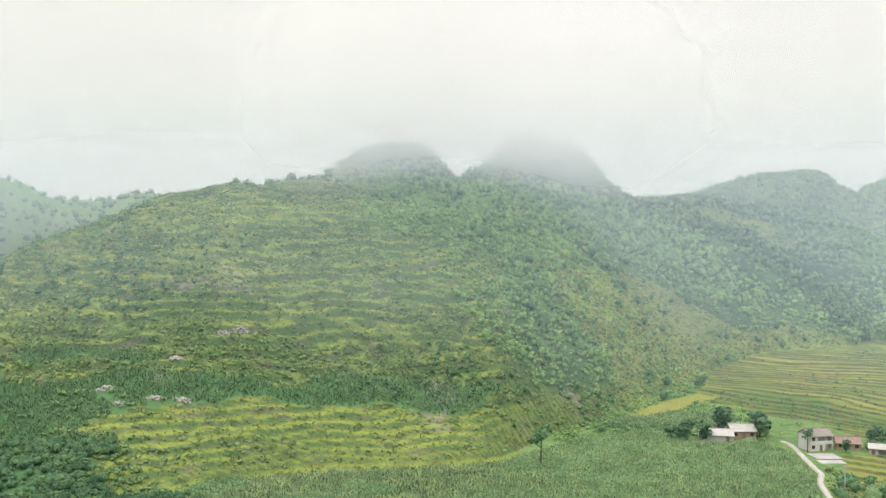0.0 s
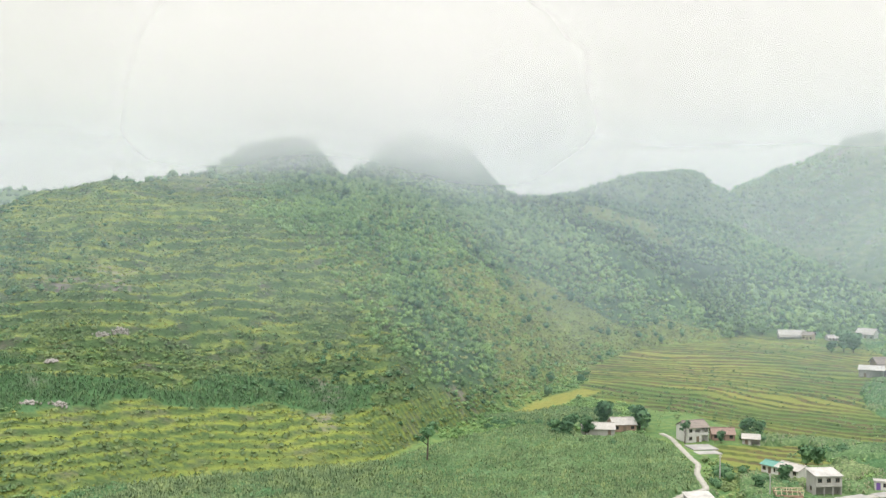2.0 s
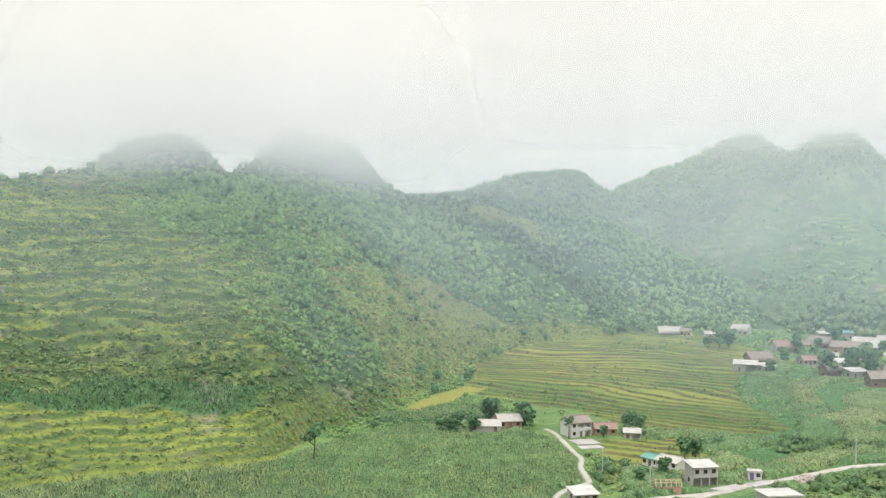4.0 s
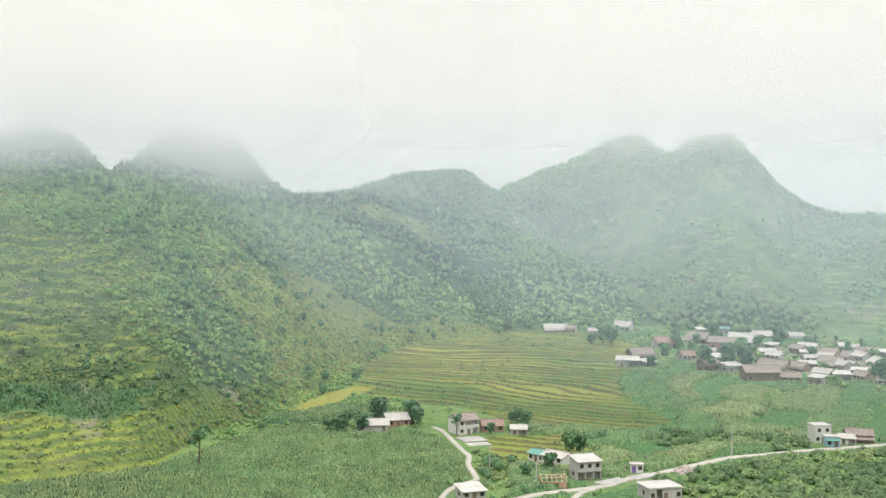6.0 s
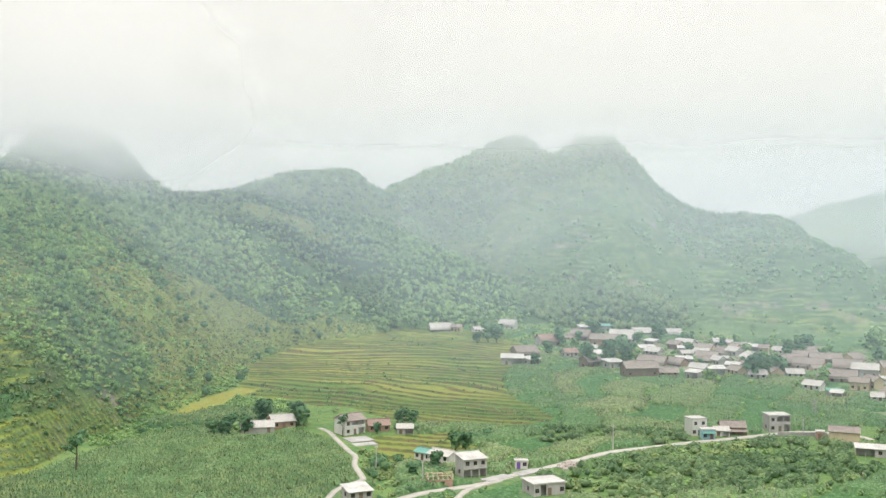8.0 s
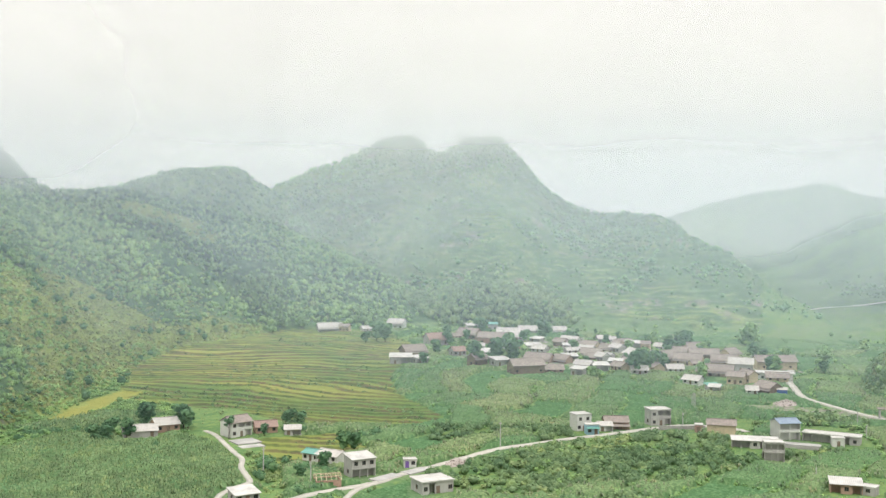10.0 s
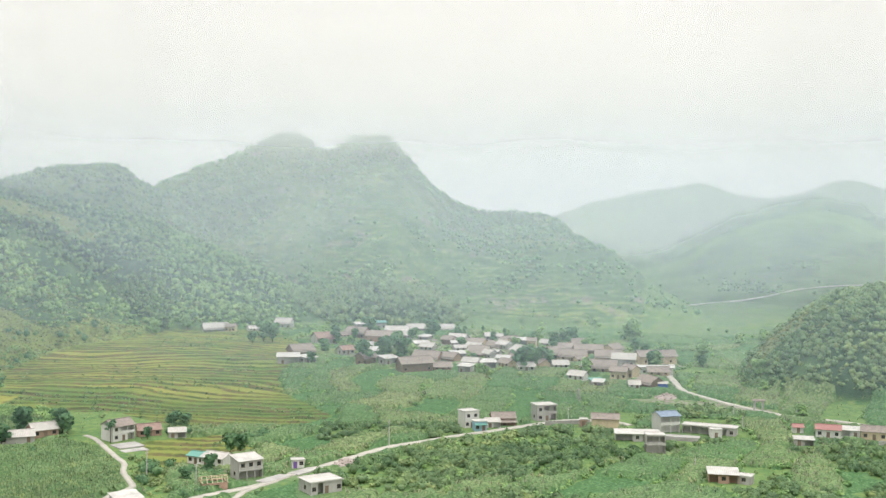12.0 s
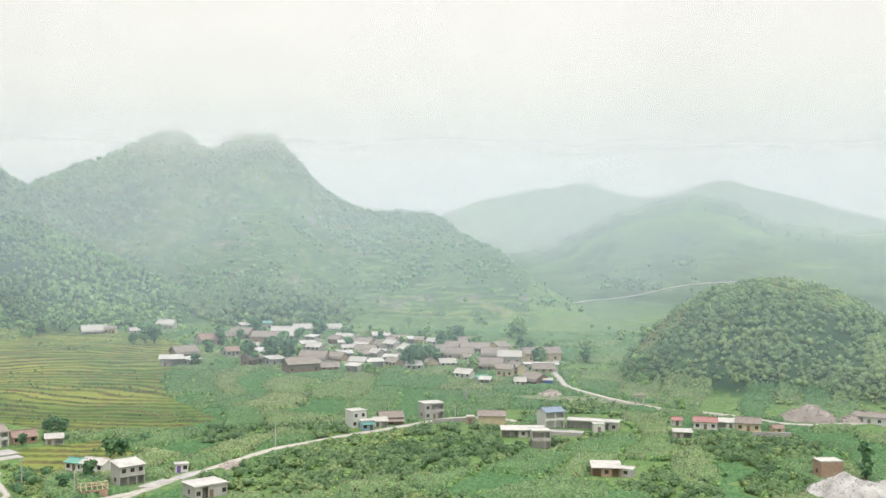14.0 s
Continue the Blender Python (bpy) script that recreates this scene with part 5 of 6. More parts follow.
for tx, ty, th in ((362, 566, 13), (331.0, 488.9, 11), (290.3, 462.2, 12), (306.8, 466.1, 13), (316.6, 464.1, 12), (400.7, 553.2, 12), (265.6, 470.9, 6), (289.4, 570.6, 12), (293.5, 567.4, 11),
                   (277.1, 560.5, 7), (320.6, 538.6, 8), (459.4, 486.0, 11), (444.8, 485.8, 9), (352.4, 408.0, 12), (358.3, 407.0, 11), (373.6, 412.3, 9), (382.7, 429.2, 8), (464.7, 499.6, 9)):
    plant("round", tx, ty, th, "dark green village tree between the roofs")
g_tree = random.Random(41)
count = 0
while count < 46:
    tx, ty = g_tree.uniform(285, 480), g_tree.uniform(345, 610)
    if inside(np.array([tx]), np.array([ty]), [(x0 + 0.12 * (x0 - 385), y0 + 0.12 * (y0 - 460)) for x0, y0 in CORE])[0] and all((tx - bx) ** 2 + (ty - by) ** 2 > (0.75 * br + 1.2) ** 2 for bx, by, br in BUILT):
        plant("tall" if count % 9 == 4 else "round", tx, ty, g_tree.uniform(4.0, 8.5), "leafy green tree in a village garden", count % 3 > 0)
        count += 1
for tx, ty, th in ((369.7, 380.7, 7), (365.9, 374.9, 7), (506.2, 478.2, 14), (499.1, 474.9, 11), (459.2, 382.0, 9), (346.2, 240.4, 6), (320.8, 402.8, 6), (321.6, 397.3, 5), (250, 640, 9), (262, 650, 8), (276, 652, 9), (322, 655, 11), (350, 655, 10)):
    plant("round", tx, ty, th, "green tree at the edge of the village", False)
for tx, ty, th in ((310.5, 470.1, 13), (417.2, 540.8, 9), (432.2, 540.1, 9), (287.6, 137.6, 13)):
    plant("tall", tx, ty, th, "slim dark conifer-like tree", True, 1)
for tx, ty, th in ((585, 420, 12), (572.1, 426.1, 9), (540, 420, 8), (500, 415, 7), (400, 300, 8), (390, 290, 6)):
    plant("round", tx, ty, th, "green tree on the field edge below the round hill", False)


# ---- poles and masts ----
def pole(x, y, h, label="plain grey concrete utility pole beside the road"):
    root = tagged(new("utility_pole"), label, "pole", "utility poles")
    root.matrix_basis = pose(x, y, ground_at(x, y), 0, 0, 20)
    bm = bmesh.new()
    tube(bm, [(0, 0, -0.5), (0, 0, h * 0.5), (0, 0, h)], [0.2, 0.17, 0.13], 8)
    part("shaft", bm, M_POLE, root)
    bm = bmesh.new()
    box(bm, -0.6, 0.6, -0.05, 0.05, h - 0.75, h - 0.63)
    part("crossarm", bm, M_POLE, root)
    for k in (-0.5, 0.0, 0.5):
        bm = bmesh.new()
        tube(bm, [(k, 0, h - 0.63), (k, 0, h - 0.4)], [0.06, 0.04], 6)
        part("insulator", bm, M_WHITE, root)
    return root


for px, py, ph in ((190.4, 286.2, 8.6), (111.2, 291.1, 7.2), (116.1, 268.0, 7.0), (269.3, 286.0, 5.4), (245.3, 206.1, 4.0), (311.5, 240.6, 5.0), (328.9, 258.0, 5.4), (345.2, 241.4, 5.5)):
    pole(px, py, ph)


def mast(x, y, h):
    root = tagged(new("lattice_mast"), "slim grey lattice power mast in the fields", "mast")
    root.matrix_basis = pose(x, y, ground_at(x, y), 0, 0, 15)
    legs = [(-0.7, -0.7), (0.7, -0.7), (0.7, 0.7), (-0.7, 0.7)]
    for a, b in legs:
        bm = bmesh.new()
        tube(bm, [(a, b, -0.4), (a * 0.6, b * 0.6, h)], [0.09, 0.08], 5)
        part("leg", bm, M_POLE, root)
    for k in range(6):
        z0, z1 = h * k / 6, h * (k + 1) / 6
        for (a, b), (c, d) in zip(legs, legs[1:] + legs[:1]):
            bm = bmesh.new()
            s0, s1 = 1 - 0.4 * k / 6, 1 - 0.4 * (k + 1) / 6
            tube(bm, [(a * s0, b * s0, z0), (c * s1, d * s1, z1)], [0.05, 0.05], 4)
            part("brace", bm, M_POLE, root)
    return root


mast(302.3, 315.1, 6.5)


# ---- gate, walls, heaps ----
def gateway(x, y, turn):
    root = tagged(new("gateway"), "grey roadside gateway with two pillars and a small roof", "gate")
    root.matrix_basis = pose(x, y, ground_at(x, y), 0, 0, turn)
    for k in (-1.6, 1.6):
        bm = bmesh.new()
        box(bm, k - 0.35, k + 0.35, -0.4, 0.4, -0.6, 3.6)
        box(bm, k - 0.5, k + 0.5, -0.55, 0.55, -0.4, 0.35)
        part("pillar", bm, M_WALL, root)
    bm = bmesh.new()
    box(bm, -2.3, 2.3, -0.5, 0.5, 3.604, 3.9)
    part("beam", bm, M_WALL, root)
    bm = bmesh.new()
    sheet(bm, -2.6, 2.6, -1.0, 3.95, 0, 4.5, 0.1)
    sheet(bm, -2.6, 2.6, 1.0, 3.95, 0, 4.5, 0.1)
    part("roof", bm, M_TILE, root)


gateway(351.4, 263.7, -40)


def stone_wall(x0, y0, x1, y1, h, label):
    g = random.Random(int(x0 + y1))
    root = tagged(new("retaining_wall"), label, "wall", "stone walls")
    root.matrix_basis = pose(x0, y0, min(ground_at(x0, y0), ground_at(x1, y1)), 0, 0, math.degrees(math.atan2(y1 - y0, x1 - x0)))
    length = math.hypot(x1 - x0, y1 - y0)
    BUILT.extend((x0 + (x1 - x0) * k / 4, y0 + (y1 - y0) * k / 4, 2.2) for k in range(5))
    bm = bmesh.new()
    box(bm, 0, length, 0.06, 0.6, -0.8, h - 0.05)
    part("core", bm, M_WALL, root)
    stones = []
    for k in range(3):
        sb = bmesh.new()
        bmesh.ops.create_icosphere(sb, subdivisions=1, radius=0.5)
        for v in sb.verts:
            v.co *= g.uniform(0.85, 1.1)
            v.co.y *= 0.5
        me = bpy.data.meshes.new("stone")
        sb.to_mesh(me)
        sb.free()
        me.materials.append(M_ROCK)
        stones.append(me)
    rows, cols = max(1, round(h / 0.5)), int(length / 0.75)
    for i in range(rows):
        for j in range(cols):
            s = new("stone", stones[g.randrange(3)])
            s.parent = root
            s.matrix_basis = pose((j + 0.5 + 0.4 * (i % 2)) * length / (cols + 0.5), 0.04, (i + 0.5) * h / rows, 0, 0, 0) @ Matrix.Diagonal((0.8 * g.uniform(0.8, 1.1), 0.5, 0.56 * g.uniform(0.85, 1.1), 1))


stone_wall(258.0, 286.0, 273.5, 279.0, 1.6, "rough grey stone wall holding the road")
stone_wall(327.0, 197.0, 336.0, 187.5, 1.7, "grey stone retaining wall below the yellow house")


def heap(name, x, y, wide, deep, high, turn, mat, label, seed, stones, size):
    """A tipped heap: a lumpy mound with loose stones on it."""
    n = 36
    g = np.random.default_rng(seed)
    u, w = np.meshgrid(np.linspace(-1, 1, n), np.linspace(-1, 1, n))
    c, s = math.cos(radians(turn)), math.sin(radians(turn))
    px, py = x + u * wide * c - w * deep * s, y + u * wide * s + w * deep * c
    q = np.sqrt(u * u + w * w)
    hz = high * np.clip(1 - q ** 1.5, -0.2, 1) * (1 + 0.9 * fbm(px, py, 7, 3, seed)) + 0.5 * fbm(px, py, 2.2, 2, seed + 3)
    pz = land(px.ravel(), py.ravel())[0] + hz.ravel() - 0.25
    i, j = np.meshgrid(np.arange(n - 1), np.arange(n - 1), indexing="ij")
    f = np.stack([i * n + j, i * n + j + 1, (i + 1) * n + j + 1, (i + 1) * n + j], -1).reshape(-1, 4)
    BUILT.append((x, y, 0.8 * max(wide, deep)))
    root = tagged(new(name, mesh_from(name, np.c_[px.ravel(), py.ravel(), pz], f, mat, True)), label, "heap")
    k = g.integers(0, n * n, stones)
    k = k[q.ravel()[k] < 1]
    V, F, at = [], [], 0
    for m in k:
        sz = size * g.uniform(0.4, 1.3)
        v = ICO_V * (1 + g.uniform(-0.25, 0.25, (len(ICO_V), 1))) * sz * g.uniform(0.7, 1.2, 3)
        V.append(v + [px.ravel()[m] + g.normal() * 0.5, py.ravel()[m] + g.normal() * 0.5, pz[m] + sz * 0.2])
        F.append(ICO_F + at)
        at += len(ICO_V)
    loose = new("scree", mesh_from("scree", np.concatenate(V), np.concatenate(F), mat))
    loose.parent = root
    loose["kind"] = "stuff"


heap("gravel_heap", 274.2, 134.0, 15, 9, 5.0, -62, M_GRAVEL, "large grey heap of crushed stone", 5, 2200, 0.15)
heap("gravel_heap", 290.5, 128.0, 9, 8, 3.0, -62, M_GRAVEL, "smaller grey gravel heap by the tree", 6, 700, 0.2)
heap("rubble_heap", 370.5, 199.5, 12, 6, 5.0, -62, M_SOIL, "pinkish rubble tip at the foot of the hill", 7, 1300, 0.25)
heap("rubble_heap", 378.5, 187.5, 5, 4, 4.0, -62, M_SOIL, "small pink rubble mound beside the larger tip", 8, 320, 0.28)
heap("rubble_heap", 164.5, 272.0, 5, 2.5, 1.6, 22, M_SOIL, "brown spoil heap along the road", 9, 120, 0.35)
heap("rubble_heap", 345.0, 306.0, 7, 5, 1.6, 20, M_SOIL, "bare earth heap beside the village road", 11, 120, 0.4)


def yard(x, y, w, d, turn, label, h=0.35):
    BUILT.append((x, y, 0.5 * math.hypot(w, d)))
    bm = bmesh.new()
    box(bm, -w / 2, w / 2, -d / 2, d / 2, -1.0, h)
    bmesh.ops.bevel(bm, geom=bm.edges[:], offset=0.05, segments=1, affect="EDGES")
    me = bpy.data.meshes.new("concrete_yard")
    bm.to_mesh(me)
    bm.free()
    me.materials.append(M_GRAVEL)
    ob = new("concrete_yard", me)
    ob.matrix_basis = pose(x, y, ground_at(x, y), 0, 0, turn)
    return tagged(ob, label, "yard", "paved yards", "structure")


yard(121.5, 334.8, 8.5, 8.0, 4, "bare concrete yard before the farmhouse")
yard(121.0, 327.5, 8.0, 4.5, 4, "lower concrete terrace before the farmhouse", 0.1)
yard(138.5, 266.6, 10, 4.0, 20, "concrete forecourt of the roadside house")
yard(150.0, 270.0, 9, 4.0, 20, "concrete apron by the kiosk")
yard(386.0, 170.5, 16, 6.0, -66, "pale gravelled yard before the long house")
yard(279.0, 240.5, 12, 4.0, -55, "raised concrete floor of the unfinished building", 1.4)


# roof timbers of a house under construction
def timber_frame(x, y, turn):
    root = tagged(new("half_built_house"), "half-built brick house with bare roof timbers", "house", "houses along the road")
    root.matrix_basis = pose(x, y, ground_at(x, y), 0, 0, turn)
    bm = bmesh.new()
    w, d, h = 6.8, 5.4, 2.2
    panel(bm, w, h, [(1.0, 2.0, 0.01, 1.9), (3.2, 4.6, 0.7, 1.7)], lambda a, b, c: (a - w / 2, -d / 2 + b, c))
    panel(bm, w, h, [], lambda a, b, c: (a - w / 2, d / 2 - b, c))
    panel(bm, d - 0.44, h, [], lambda a, b, c: (-w / 2 + b, a - d / 2 + 0.22, c))
    panel(bm, d - 0.44, h, [], lambda a, b, c: (w / 2 - b, a - d / 2 + 0.22, c))
    part("wall", bm, M_BRICK, root)
    for k in range(6):
        bm = bmesh.new()
        q = -w / 2 + w * k / 5
        tube(bm, [(q, -d / 2 - 0.4, h), (q + 0.2, 0, h + 1.3)], [0.09, 0.08], 5)
        tube(bm, [(q + 0.2, 0, h + 1.3), (q, d / 2 + 0.4, h)], [0.09, 0.08], 5)
        part("rafter", bm, M_EARTH, root)
    for b, c in ((-d / 4, h + 0.72), (0, h + 1.34), (d / 4, h + 0.72)):
        bm = bmesh.new()
        tube(bm, [(-w / 2 - 0.4, b, c), (w / 2 + 0.5, b, c + 0.1)], [0.09, 0.08], 5)
        part("purlin", bm, M_EARTH, root)


timber_frame(120.1, 265.9, -14)


# limestone showing through the hillside
for ox, oy, ow, oh, seed in ((-76.9, 372.1, 2.6, 2.2, 21), (-71.4, 376.2, 3.0, 2.6, 22), (-87.9, 349.1, 2.4, 2.2, 23), (-103.3, 325.5, 3.2, 1.8, 24), (-87.3, 321.8, 2.8, 1.4, 25), (-79.1, 323.4, 3.0, 1.4, 26), (-97.0, 317.0, 2.4, 1.2, 27)):
    heap("rock_outcrop", ox, oy, ow, 1.0, oh * 0.45, 12, M_ROCK, "pale limestone rocks showing through the terraced hillside", seed, 60, 0.5)


# ---- what grows: the fields, the scrub and the woods ----
TREE_A = [clump(38, 0.22, 1.05, 0.7, seed) for seed in range(7)]
DIST_A = [clump(5, 0.42, 0.95, 0.78, 220 + seed) for seed in range(6)]
BUSH_A = [clump(16, 0.36, 0.75, 0.6, 20 + seed) for seed in range(5)]
FAR_A = [clump(11, 0.38, 0.95, 0.74, 40 + seed) for seed in range(6)]
MID_A = [clump(26, 0.27, 1.0, 0.74, 50 + seed) for seed in range(6)]
CORN_A = [blade_tuft(4, 60 + seed, 0.12) for seed in range(6)]
THICKET_A = [clump(50, 0.2, 0.85, 0.74, 120 + seed) for seed in range(6)]
GRASS_A = [blade_tuft(4, 80 + seed, 0.22, 0.75) for seed in range(3)]
TUSSOCK_A = [tussock(6, 160 + seed) for seed in range(6)]


def patchy(x, y, size, seed, lo, hi):
    return smoother(lo, hi, fbm(x, y, size, 3, seed))


def in_valley(x, y, z, masks):
    return (z < 7) & (masks["rice"] < 0.5) & (masks["crop"] < 0.5)


# woods on the long slope that runs back from the terraces
def wood_cover(x, y, az, r, m, z):
    edge = az - forest_edge(r)
    low = smoother(16, 4, z) * 0.75 + 0.75 * smoother(38, 20, z) * (az > 11) * patchy(x, y, 40, 151, -0.25, 0.05) * (r < 690)
    thin = np.where(m["glade"] > 0.5, 0.12, 1.0) * (0.35 + 0.65 * patchy(x, y, 45, 91, -0.28, -0.02))
    return smoother(-0.8, 0.8, edge + 4 * fbm(x, y, 30, 2, 9)) * (z > 3) * (m["grass"] < 0.7) * thin * np.clip(1 - low, 0.05, 1) * (m["rice"] < 0.5) * (m["crop"] < 0.5)


xy = np.concatenate([scatter(15000, -7, 34, 380, 640, wood_cover), scatter(15000, -8, 34, 640, 880, wood_cover)])
near = np.hypot(*xy.T) < 640
spread("wood", "dense green broadleaf wood covering the hillside", "wood", TREE_A, xy[near], rng.uniform(0.75, 1.45, int(near.sum())) ** 1.5, M_LEAF)
spread("wood", "softer hazy wood on the back of the slope", "wood", DIST_A, xy[~near], rng.uniform(1.1, 2.5, int((~near).sum())), M_LEAF)
xy = scatter(5000, -6, 30, 380, 800, lambda x, y, az, r, m, z: wood_cover(x, y, az, r, m, z) * (0.2 + 0.8 * patchy(x, y, 40, 131, -0.05, 0.15)))
spread("wood", "yellow-green saplings scattered through the wood", "wood", BUSH_A, xy, rng.uniform(1.0, 2.1, len(xy)), M_SHRUB)
xy = scatter(2600, -6, 34, 380, 860, lambda x, y, az, r, m, z: wood_cover(x, y, az, r, m, z) * 0.5)
spread("wood", "darker tall trees standing among the wood", "wood", TREE_A, xy, rng.uniform(1.6, 2.9, len(xy)), M_LEAF_DARK)
xy = scatter(160, 8, 26, 420, 690, lambda x, y, az, r, m, z: (m["glade"] + (z > 2) * (z < 25) * 0.6) * (m["rice"] < 0.5))
spread("wood", "dark round trees standing out on the open slope", "wood", TREE_A, xy, rng.uniform(1.4, 3.0, len(xy)), M_LEAF_DARK)
# grass, weeds and bushes of the terraced hill
xy = scatter(70000, -26, 10, 285, 730, lambda x, y, az, r, m, z: (m["grass"] > 0.25) * (m["lip"] > 0.3) * (m["crop"] < 0.5) * np.where(r < 350, 0.9, 0.8))
spread("terrace_grass", "yellow-green grass along the terrace lips", "grass", TUSSOCK_A, xy, rng.uniform(0.35, 0.8, len(xy)) * np.where(np.hypot(*xy.T) < 350, 0.75, 1.0), M_RICE, 0.25, 0.15)
xy = scatter(70000, -26, 10, 285, 730, lambda x, y, az, r, m, z: (m["grass"] > 0.25) * (m["lip"] <= 0.45) * (m["crop"] < 0.5) * (0.35 + 0.6 * patchy(x, y, 18, 141, -0.15, 0.1)) * np.where(z < 14 - 0.3 * az, 0.75, 1.0))
spread("bank_shrubs", "tangled olive weeds on the terrace banks", "shrubs", TUSSOCK_A, xy, rng.uniform(0.5, 1.25, len(xy)), M_WEED, 0.3, 0.1)
xy = scatter(16000, -26, 10, 285, 740, lambda x, y, az, r, m, z: (m["grass"] > 0.3) * (1.02 - m["lip"]) * (0.06 + 0.8 * patchy(x, y, 26, 95, -0.02, 0.2)) * np.where(z < 14 - 0.3 * az, 0.75, 1.0))
spread("bank_shrubs", "low green shrubs along the terrace banks", "shrubs", BUSH_A, xy, rng.uniform(0.45, 1.15, len(xy)) * np.where(np.hypot(*xy.T) < 350, 0.65, 1.0), M_BANK)
xy = scatter(5000, -26, 10, 350, 740, lambda x, y, az, r, m, z: (m["grass"] > 0.2) * patchy(x, y, 60, 97, 0.02, 0.25))
spread("bank_shrubs", "dark green thickets on the terraced hill", "shrubs", BUSH_A, xy, rng.uniform(0.9, 1.8, len(xy)), M_LEAF_DARK)
xy = scatter(24000, 2, 26, 400, 700, lambda x, y, az, r, m, z: (az > forest_edge(r) - 1) * (z > 1) * (m["rice"] < 0.5) * np.where(m["glade"] > 0.5, 1.0, 0.25))
spread("slope_scrub", "yellow-green scrub on the open part of the slope", "shrubs", TUSSOCK_A, xy, rng.uniform(0.6, 1.5, len(xy)), M_DRY, 0.3, 0.1)
xy = scatter(9000, 2, 27, 390, 700, lambda x, y, az, r, m, z: (az > forest_edge(r) - 1) * (z > 1) * (m["rice"] < 0.5) * (m["crop"] < 0.5) * np.where((m["glade"] > 0.5) | (z < 22), 0.7, 0.2) * (0.15 + 0.85 * patchy(x, y, 24, 143, -0.1, 0.15)))
spread("slope_scrub", "mixed green bushes on the open slope", "shrubs", BUSH_A, xy, rng.uniform(0.5, 1.5, len(xy)), M_LEAF)
xy = scatter(1400, -26, 8, 328, 375, lambda x, y, az, r, m, z: (m["crop"] < 0.5) * (z > 15 - 0.3 * az) * (0.15 + 0.85 * patchy(x, y, 26, 121, 0.0, 0.15)))
spread("bank_shrubs", "dark bushes along the edges of the upland maize", "shrubs", BUSH_A, xy, rng.uniform(0.4, 1.1, len(xy)), M_BANK)
xy = scatter(16000, -8, 13, 360, 720, lambda x, y, az, r, m, z: (np.abs(az - forest_edge(r)) < 2.6) * (z > 13.5) * (m["crop"] < 0.5) * (0.35 + 0.65 * patchy(x, y, 24, 143, -0.1, 0.15)))
spread("slope_scrub", "bushes and saplings where the terraces meet the wood", "shrubs", MID_A, xy, rng.uniform(0.5, 1.4, len(xy)), M_LEAF)
# weeds along the banks between the paddies
xy = scatter(16000, 12, 34, 330, 700, lambda x, y, az, r, m, z: (m["rice"] > 0.5) * (m["bund"] > 0.5) * (0.1 + 0.9 * patchy(x, y, 30, 171, -0.05, 0.2)))
spread("bank_weeds", "dark weeds along the banks between the rice fields", "weeds", TUSSOCK_A, xy, rng.uniform(0.35, 0.9, len(xy)), M_THICKET, 0.25, 0.05)
# the round wooded hill
def hill_cover(x, y, az, r, m, z):
    return (z > 2.5 + 8 * fbm(x, y, 40, 3, 133)) * np.where(m["bare"] > 0.2, 0.12, 1.0)


xy = scatter(5000, 48, 60, 430, 560, lambda x, y, az, r, m, z: (z > 1.5) * (m["bare"] > 0.1))
spread("slope_scrub", "yellowish dry scrub on the flank of the round hill", "shrubs", TUSSOCK_A, xy, rng.uniform(0.6, 1.3, len(xy)), M_DRY, 0.3, 0.1)
xy = scatter(15000, 49, 74, 390, 600, lambda x, y, az, r, m, z: hill_cover(x, y, az, r, m, z) * (0.5 + 0.5 * patchy(x, y, 22, 139, -0.25, 0.0)))
spread("wood", "bright green trees covering the round hill", "wood", MID_A, xy, rng.uniform(0.8, 1.6, len(xy)) ** 1.6, M_HILL)
xy = scatter(6500, 48, 74, 410, 640, lambda x, y, az, r, m, z: hill_cover(x, y, az, r, m, z) * (0.1 + 0.6 * patchy(x, y, 35, 135, -0.05, 0.2)))
spread("wood", "yellowish young trees among the wood of the round hill", "wood", MID_A, xy, rng.uniform(0.9, 1.8, len(xy)), M_SHRUB)
xy = scatter(14000, 48, 72, 380, 560, lambda x, y, az, r, m, z: (z > 0.8) * (z < 13) * (m["bare"] < 0.5) * (0.2 + 0.8 * patchy(x, y, 20, 137, -0.1, 0.15)))
spread("slope_scrub", "low scrub at the foot of the round hill", "shrubs", BUSH_A, xy, rng.uniform(0.5, 1.3, len(xy)), M_SHRUB)
# knoll behind the village
xy = scatter(2600, 27, 40, 730, 880, lambda x, y, az, r, m, z: (dome(x, y, 436, 671, 66, 48, 30, -35, 0.8) > 1.5) * 0.85)
spread("wood", "dark green grove on the knoll behind the village", "wood", TREE_A, xy, rng.uniform(1.8, 3.6, len(xy)), M_HILL)
# far slopes
xy = scatter(19000, 8, 56, 790, 1270, lambda x, y, az, r, m, z: (z > 8) * (0.06 + 0.9 * patchy(x, y, 55, 99, 0.08, 0.26)) + (z > 120) * 0.35 + (az < 27) * (r > 900) * 0.5 + (az > 37) * (z > 55) * 0.45)
spread("wood", "hazy woods scattered over the far mountain", "wood", DIST_A, xy, rng.uniform(0.9, 2.6, len(xy)) , M_FAR)
xy = scatter(2500, 40, 72, 1750, 2350, lambda x, y, az, r, m, z: (z > 8) * patchy(x, y, 120, 101, 0.0, 0.1))
spread("wood", "misty woods on the distant ridges", "wood", DIST_A, xy, rng.uniform(2.0, 4.2, len(xy)), M_LEAF_DARK)
xy = scatter(3500, -12, 24, 640, 1200, lambda x, y, az, r, m, z: (z > 88) * 0.8)
